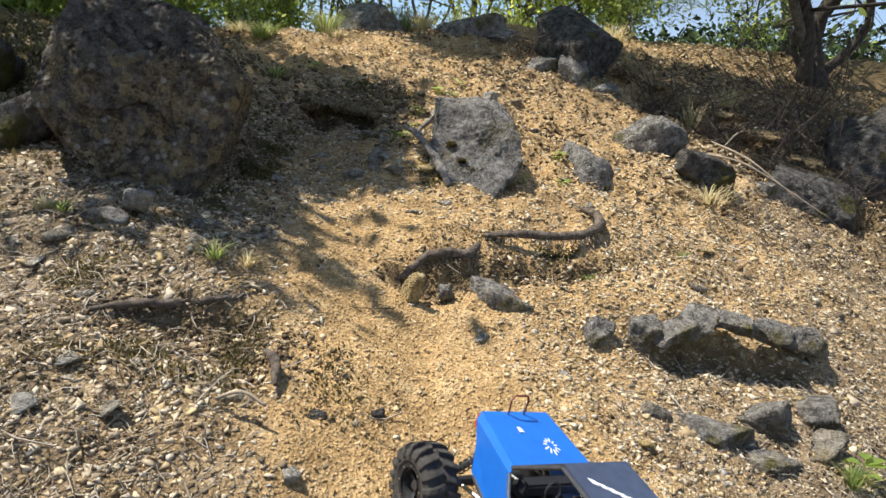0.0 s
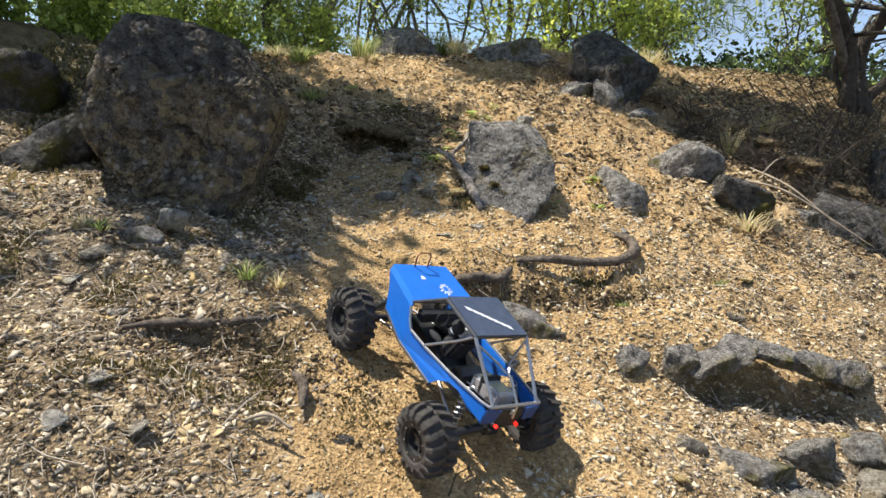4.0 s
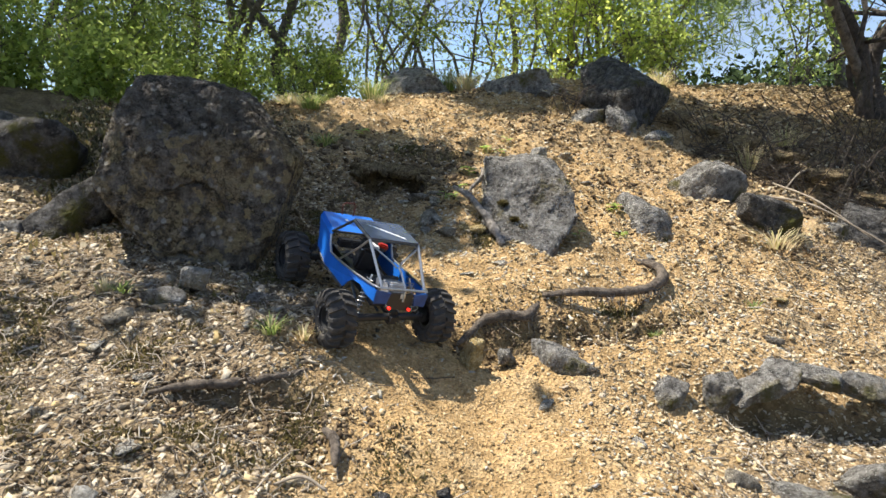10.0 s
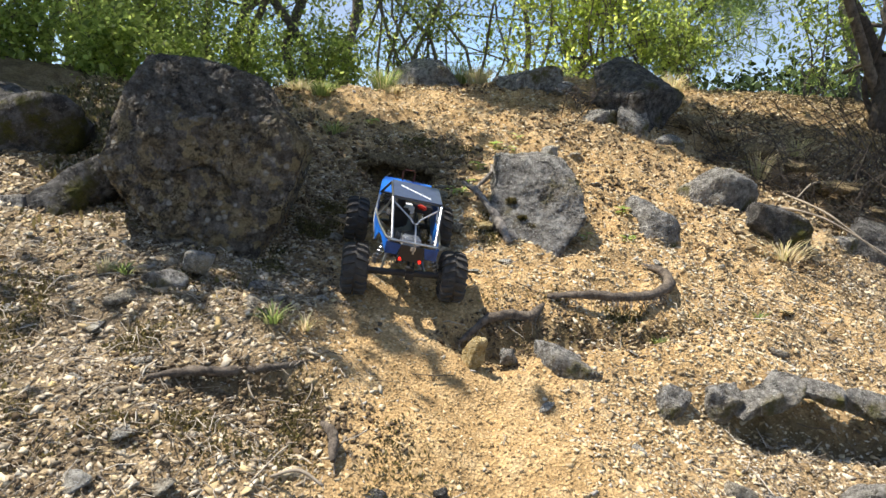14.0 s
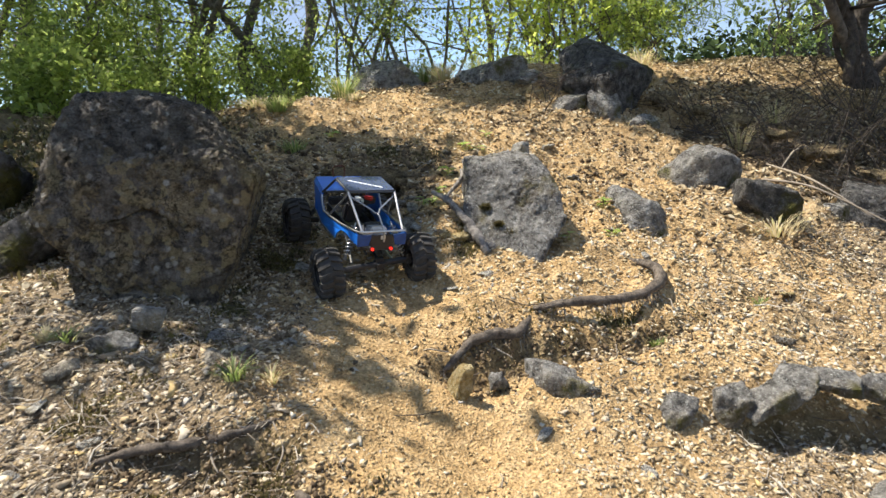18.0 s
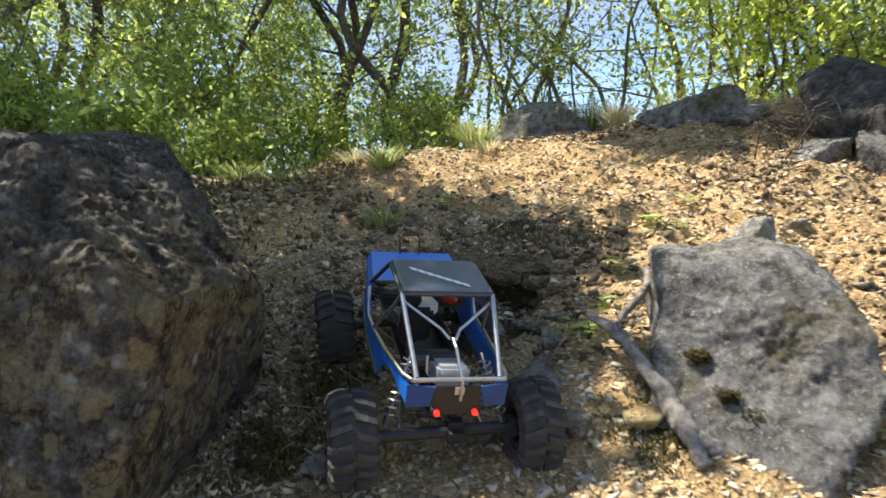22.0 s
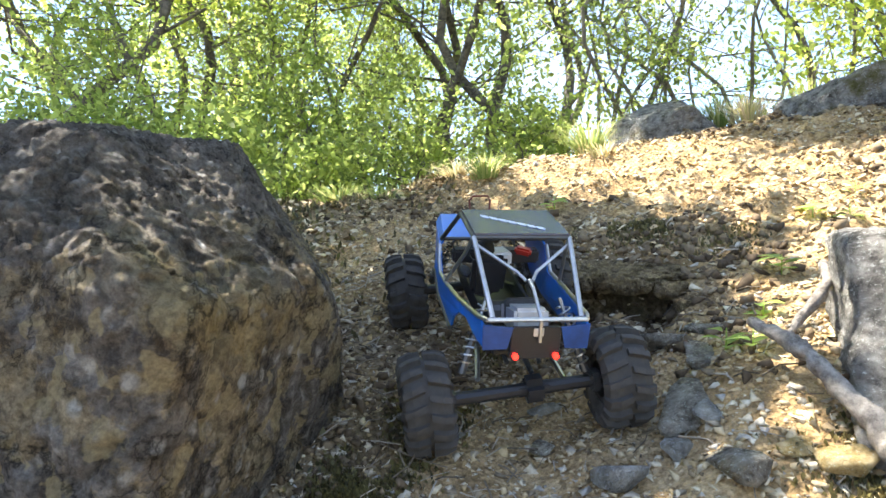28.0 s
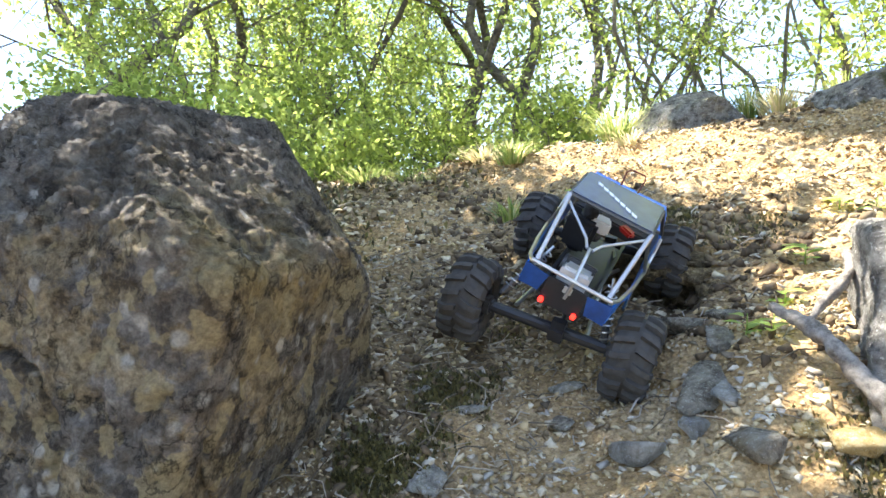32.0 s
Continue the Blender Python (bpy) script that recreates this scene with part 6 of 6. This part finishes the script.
def crawler():
    car = new("rc_crawler")
    P = lambda name, bm, mat, label="", parent=None: part(name, bm, mat, parent or car, label)
    # hood and side panels
    hood = P("hood", sheet_bm([(-0.066, 0.174, 0.188), (0.066, 0.174, 0.188), (0.075, 0.061, 0.181), (-0.075, 0.061, 0.181)], 0.003, (0, 0.06, 1)), BLUE, "scuffed blue hood panel")
    for s in (-1, 1):
        P("hood_edge", sheet_bm([(s * 0.066, 0.1745, 0.1875), (s * 0.0752, 0.061, 0.1805), (s * 0.081, 0.060, 0.170), (s * 0.073, 0.170, 0.176)], 0.003, (s, 0, 0.6)), BLUE)
        P("side_panel", sheet_bm([(s * 0.073, 0.171, 0.177), (s * 0.081, 0.060, 0.171), (s * 0.081, 0.045, 0.150), (s * 0.081, 0.030, 0.136), (s * 0.080, -0.020, 0.139), (s * 0.074, -0.10, 0.146), (s * 0.064, -0.185, 0.156),
                                  (s * 0.063, -0.196, 0.150), (s * 0.063, -0.197, 0.128), (s * 0.066, -0.160, 0.126), (s * 0.071, -0.130, 0.136), (s * 0.076, -0.105, 0.133), (s * 0.079, -0.085, 0.118), (s * 0.080, -0.070, 0.098), (s * 0.080, 0.06, 0.096), (s * 0.078, 0.128, 0.112), (s * 0.075, 0.148, 0.150)], 0.003, (s, 0, 0)), BLUE, "dusty blue side panel")
        P("belt_rail", tube_bm([(s * 0.081, 0.060, 0.172), (s * 0.082, 0.044, 0.150), (s * 0.082, 0.030, 0.1375), (s * 0.081, -0.02, 0.1405), (s * 0.075, -0.10, 0.148), (s * 0.065, -0.18, 0.158), (s * 0.058, -0.199, 0.161)], 0.0028), STEEL)
        P("a_pillar", tube_bm([(s * 0.078, 0.062, 0.179), (s * 0.0615, 0.001, 0.233)], 0.0032), DARK_STEEL)
        P("roof_rail", tube_bm([(s * 0.0615, 0.001, 0.233), (s * 0.061, -0.10, 0.2295)], 0.0032), DARK_STEEL)
        P("rear_strut", tube_bm([(s * 0.061, -0.10, 0.2295), (s * 0.052, -0.196, 0.162)], 0.0034), STEEL, "worn bare steel tube")
        P("cross_brace", tube_bm([(s * 0.061, -0.098, 0.228), (s * 0.066, -0.075, 0.20), (s * 0.081, -0.018, 0.142)], 0.0026), STEEL)
        P("v_brace", tube_bm([(s * 0.060, -0.104, 0.222), (s * 0.012, -0.135, 0.196), (s * 0.004, -0.15, 0.19)], 0.0022), STEEL)
        P("rear_corner_panel", sheet_bm([(s * 0.063, -0.199, 0.155), (s * 0.028, -0.2015, 0.152), (s * 0.034, -0.2015, 0.126), (s * 0.062, -0.199, 0.124)], 0.0025, (0, -1, 0)), NAVY, "dirty blue corner panel with shade in its paint colour")
        lens = P("tail_light", tube_bm([(s * 0.024, -0.199, 0.117), (s * 0.024, -0.205, 0.117)], 0.0036, 10), LAMP_RED, "glowing red tail light")
        P("lamp_ring", tube_bm([(s * 0.024, -0.193, 0.117), (s * 0.024, -0.200, 0.117)], 0.0068, 10), BLACK)
        P("tow_hook", box_bm((0.014, 0.022, 0.024), (s * 0.052, 0.178, 0.163), 0.003, (0, 0, s * 12)), RED, "red front tow hook")
        P("frame_rail", box_bm((0.005, 0.30, 0.022), (s * 0.036, -0.005, 0.108), 0.001), BLACK)
        P("rock_slider", tube_bm([(s * 0.078, 0.12, 0.110), (s * 0.080, 0.05, 0.094), (s * 0.080, -0.07, 0.096)], 0.003), DARK_STEEL)
    P("rear_centre_brace", tube_bm([(0, -0.15, 0.191), (0.001, -0.165, 0.187), (0.004, -0.200, 0.160), (0.003, -0.204, 0.135)], 0.0024), STEEL)
    P("tail_bar", tube_bm([(-0.058, -0.199, 0.161), (0.058, -0.199, 0.161)], 0.003), STEEL)
    P("roof_front_bar", tube_bm([(-0.0615, 0.001, 0.233), (0.0615, 0.001, 0.233)], 0.0032), DARK_STEEL)
    P("roof_rear_bar", tube_bm([(-0.061, -0.10, 0.2295), (0.061, -0.10, 0.2295)], 0.0032), DARK_STEEL)
    P("windscreen_bar", tube_bm([(-0.078, 0.062, 0.1795), (0.078, 0.062, 0.1795)], 0.0028), DARK_STEEL)
    roof = P("roof_panel", sheet_bm([(-0.060, 0.003, 0.2385), (0.060, 0.003, 0.2385), (0.060, -0.102, 0.235), (-0.060, -0.102, 0.235)], 0.0025, (0, 0, 1)), ROOF, "satin black roof panel with a scuffed white streak")
    # the streak on the roof and the emblem on the hood, as plain shapes
    for k in range(7):
        x = -0.040 + 0.0105 * k
        P("roof_streak", sheet_bm([(x, -0.024 - 0.0085 * k, 0.2384 - 0.0002 * k), (x + 0.009, -0.030 - 0.0085 * k, 0.2382 - 0.0002 * k), (x + 0.010, -0.039 - 0.0085 * k, 0.2380 - 0.0002 * k), (x + 0.002, -0.034 - 0.0085 * k, 0.2381 - 0.0002 * k)], 0.0008, (0, 0, 1)), WHITE, "", roof)
    rng = random.Random(4)
    for k in range(11):
        a = 2 * math.pi * k / 11
        c, s2 = math.cos(a), math.sin(a)
        r0, r1 = 0.008, rng.uniform(0.014, 0.021)
        z = lambda y: 0.1876 + (y - 0.174) * 0.062 + 0.0012
        pt = lambda r, aa: (0.022 + r * 0.8 * math.cos(aa), 0.100 + r * math.sin(aa), z(0.100 + r * math.sin(aa)))
        P("emblem_ray", sheet_bm([pt(r0, a - 0.16), pt(r0, a + 0.16), pt(r1, a + 0.09), pt(r1, a - 0.06)], 0.0007, (0, 0, 1)), WHITE, "", hood)
    P("emblem_bar", sheet_bm([(-0.022, 0.128, 0.1865), (-0.012, 0.128, 0.1865), (-0.014, 0.138, 0.1871), (-0.020, 0.139, 0.1871)], 0.0007, (0, 0, 1)), WHITE, "", hood)
    # wire loop on the nose
    P("wire_loop", tube_bm([(-0.018, 0.168, 0.186), (-0.020, 0.172, 0.212), (-0.014, 0.174, 0.218), (0.010, 0.174, 0.219), (0.014, 0.172, 0.212), (0.013, 0.168, 0.186)], 0.0016, 6), plain("rusty_wire", (0.16, 0.04, 0.02), 0.6, 0.3), "rust-red wire loop")
    # inside
    P("chassis_tray", box_bm((0.075, 0.27, 0.006), (0, -0.01, 0.094), 0.001), BLACK)
    P("battery", box_bm((0.042, 0.075, 0.030), (0.0, -0.140, 0.140), 0.004, (-14, 0, 0)), SILVER, "silver wrapped battery pack")
    P("battery_strap", box_bm((0.044, 0.010, 0.032), (0.0, -0.128, 0.143), 0.002, (-14, 0, 0)), BLACK)
    P("speed_controller", box_bm((0.034, 0.030, 0.020), (-0.012, -0.020, 0.178), 0.003, (0, 0, 12)), WHITE, "pale grey electronics box")
    P("receiver", box_bm((0.024, 0.016, 0.010), (0.030, 0.0, 0.180), 0.003, (0, 8, -20)), RED, "red electronics box")
    P("motor", tube_bm([(-0.030, -0.075, 0.118), (0.020, -0.075, 0.118)], 0.017, 14), DARK_STEEL)
    P("dashboard", box_bm((0.128, 0.022, 0.020), (0, 0.045, 0.160), 0.003), BLACK)
    P("seat", box_bm((0.046, 0.016, 0.060), (-0.030, -0.055, 0.165), 0.006, (18, 0, 0)), BLACK)
    P("steering_wheel", tube_bm([(-0.030 + 0.014 * math.cos(a), 0.020 + 0.004 * math.sin(a), 0.172 + 0.014 * math.sin(a)) for a in [2 * math.pi * i / 14 for i in range(15)]], 0.0016, 6), BLACK)
    fig = bmesh.new()
    for at, r, sc in (((-0.030, -0.030, 0.150), 0.021, (1.0, 0.75, 1.3)), ((-0.030, -0.026, 0.190), 0.013, (1, 1.1, 1.15)), ((-0.052, -0.005, 0.152), 0.008, (1, 2.6, 0.8)), ((-0.008, -0.005, 0.152), 0.008, (1, 2.6, 0.8))):
        bmesh.ops.create_icosphere(fig, subdivisions=2, radius=r, matrix=Matrix.Translation(at) @ Matrix.Diagonal((*sc, 1)))
    P("driver_doll", fig, CLOTH, "plain dark doll at the wheel")
    rear = P("rear_panel", box_bm((0.058, 0.004, 0.040), (0, -0.197, 0.132), 0.001), BLACK)
    P("plate", box_bm((0.012, 0.002, 0.010), (0.002, -0.2005, 0.146), 0.0005), SILVER, "", rear)
    tyre, lugs = tyre_mesh(), (lug_mesh(-1), lug_mesh(1))
    wheels, axles = {}, {}
    for end, y in (("front", 0.165), ("rear", -0.161)):
        ax = part(end + "_axle", tube_bm([(-0.105, 0, 0), (-0.03, 0, 0), (0.03, 0, 0), (0.105, 0, 0)], 0.0085, 10), BLACK, car)
        part("differential", box_bm((0.040, 0.034, 0.032), (0.014, 0, 0), 0.010), BLACK, ax)
        for s in (-1, 1):
            part("knuckle", box_bm((0.016, 0.022, 0.026), (s * 0.092, 0, 0), 0.004), DARK_STEEL, ax)
            wheels[end, s] = wheel(car, s, tyre, lugs)
            # coil-over from the axle to the chassis
            top = Vector((s * 0.046, y * 0.80, 0.160))
            foot = Vector((s * 0.078, y * 1.0, 0.075))
            d = top - foot
            P("shock_body", tube_bm([foot, foot + d * 0.55], 0.0052, 8), DARK_STEEL)
            P("shock_shaft", tube_bm([foot + d * 0.5, top], 0.0022, 6), STEEL)
            q = d.to_track_quat("Z", "Y")
            coil = [foot + d * (0.12 + 0.78 * i / 90) + q @ Vector((0.0082 * math.cos(i * 0.56), 0.0082 * math.sin(i * 0.56), 0)) for i in range(91)]
            P("coil_spring", tube_bm(coil, 0.0013, 4), STEEL if end == "rear" else DARK_STEEL)
            P("lower_link", tube_bm([(s * 0.055, y * 0.93, 0.060), (s * 0.036, y * 0.15, 0.090)], 0.0034, 6), STEEL)
            P("upper_link", tube_bm([(s * 0.020, y * 0.95, 0.084), (s * 0.034, y * 0.30, 0.110)], 0.003, 6), DARK_STEEL)
        P("drive_shaft", tube_bm([(0.014, y * 0.9, 0.066), (0.004, y * 0.2, 0.092)], 0.0035, 6), DARK_STEEL)
        axles[end] = ax
    return tagged(car, "blue remote-controlled rock crawler with chunky black tyres", "model car"), wheels, axles


CAR, WHEELS, AXLES = crawler()
CAR.scale = (0.97, 0.97, 0.97)

# seconds; place and turn of the body; lean and lift of the front and rear axle
CAR_ROWS = [
    (0, 0.225, 0.786, 0.418, 14.7, 11.8, 27.8, -2.3, -0.002, -1.9, -0.006),
    (1, 0.185, 0.926, 0.447, 18.6, 11.3, 38.0, -9.3, -0.001, -5.1, 0.003),
    (2, 0.145, 1.006, 0.485, 17.9, 5.8, 44.5, -3.9, 0.001, -3.9, -0.002),
    (3, 0.094, 1.101, 0.520, 21.6, 8.4, 45.2, -2.5, -0.005, -5.7, 0.004),
    (4.5, -0.002, 1.278, 0.597, 24.0, 6.2, 33.3, 0.2, -0.007, -6.5, 0.008),
    (7, -0.186, 1.438, 0.684, 15.7, 7.4, 47.8, -1.5, 0.024, -4.0, 0.001),
    (8, -0.237, 1.507, 0.725, 15.8, 2.6, 38.5, -2.5, 0.003, -0.9, 0.004),
    (9, -0.240, 1.570, 0.743, 18.2, 11.5, 33.9, -6.7, 0.001, -7.7, 0.008),
    (10, -0.218, 1.583, 0.734, 17.4, 9.9, 31.6, -4.2, 0.007, -5.1, 0.012),
    (11, -0.200, 1.639, 0.755, 17.8, 10.9, 21.3, -4.8, -0.002, -3.4, 0.007),
    (12, -0.172, 1.691, 0.772, 17.0, 15.1, 11.5, -5.3, 0.002, -7.5, -0.002),
    (13, -0.156, 1.744, 0.778, 16.8, 9.2, 10.7, -3.0, 0.000, -4.0, 0.009),
    (14, -0.140, 1.778, 0.793, 16.1, 9.2, 9.8, -4.5, -0.004, -6.1, -0.000),
    (17, -0.185, 1.926, 0.841, 15.4, 4.0, 23.7, -1.8, -0.001, -5.6, -0.009),
    (18, -0.192, 1.948, 0.847, 15.3, 3.5, 24.2, -0.6, -0.000, -7.1, -0.006),
    (19, -0.199, 1.979, 0.854, 15.0, 4.6, 24.0, -1.5, 0.004, -6.3, -0.002),
    (20, -0.212, 2.022, 0.865, 15.4, 5.5, 25.3, -2.1, 0.006, -8.3, 0.002),
    (21, -0.218, 2.046, 0.879, 16.7, 5.4, 26.6, -5.8, 0.001, -3.7, -0.005),
    (22, -0.224, 2.054, 0.881, 16.9, 5.1, 26.5, -6.2, 0.003, -3.2, -0.001),
    (23, -0.248, 2.079, 0.891, 16.3, 6.1, 31.4, -3.1, 0.004, -4.7, -0.004),
    (24, -0.272, 2.102, 0.909, 18.6, -0.2, 33.9, 1.1, -0.003, -1.1, -0.003),
    (25, -0.283, 2.126, 0.914, 19.5, 0.3, 32.6, -2.8, -0.002, -1.2, 0.001),
    (28, -0.310, 2.195, 0.944, 18.0, 5.2, 30.2, -6.3, 0.006, -7.4, -0.012),
    (29, -0.341, 2.338, 1.020, 32.2, 13.8, 26.2, 2.9, -0.001, -8.7, -0.009),
    (30, -0.306, 2.348, 1.003, 25.6, 27.2, 13.1, -9.6, 0.019, -7.8, -0.002),
    (31, -0.265, 2.321, 0.999, 24.3, 39.4, 10.4, -10.3, -0.002, -10.5, -0.008),
    (32, -0.272, 2.306, 0.977, 19.9, 31.7, 8.5, -14.5, 0.014, -10.7, -0.002),
]


def car_at(t):
    cols = [[r[k] for r in CAR_ROWS] for k in range(11)]
    return [float(np.interp(t, cols[0], cols[k])) for k in range(1, 11)]


def motions():
    walk(CAR, [(r[0], pose(*r[1:7])) for r in CAR_ROWS])
    times = [k * 0.25 for k in range(129)]
    rolled, last, spin = 0.0, None, []
    for t in times:
        p = Vector(car_at(t)[:3])
        rolled += (p - last).length if last else 0
        last = p
        spin.append(math.degrees(rolled / 0.062))
    for end, y, k in (("front", 0.165, 6), ("rear", -0.161, 8)):
        walk(AXLES[end], [(t, pose(0, y, 0.063 + car_at(t)[k + 1], 0, car_at(t)[k], 0)) for t in times])
        for s in (-1, 1):
            walk(WHEELS[end, s], [(t, pose(0, y, 0.063 + car_at(t)[k + 1], 0, car_at(t)[k], 0) @ pose(s * 0.12, 0, 0, -a, 0, 0)) for t, a in zip(times, spin)])


motions()
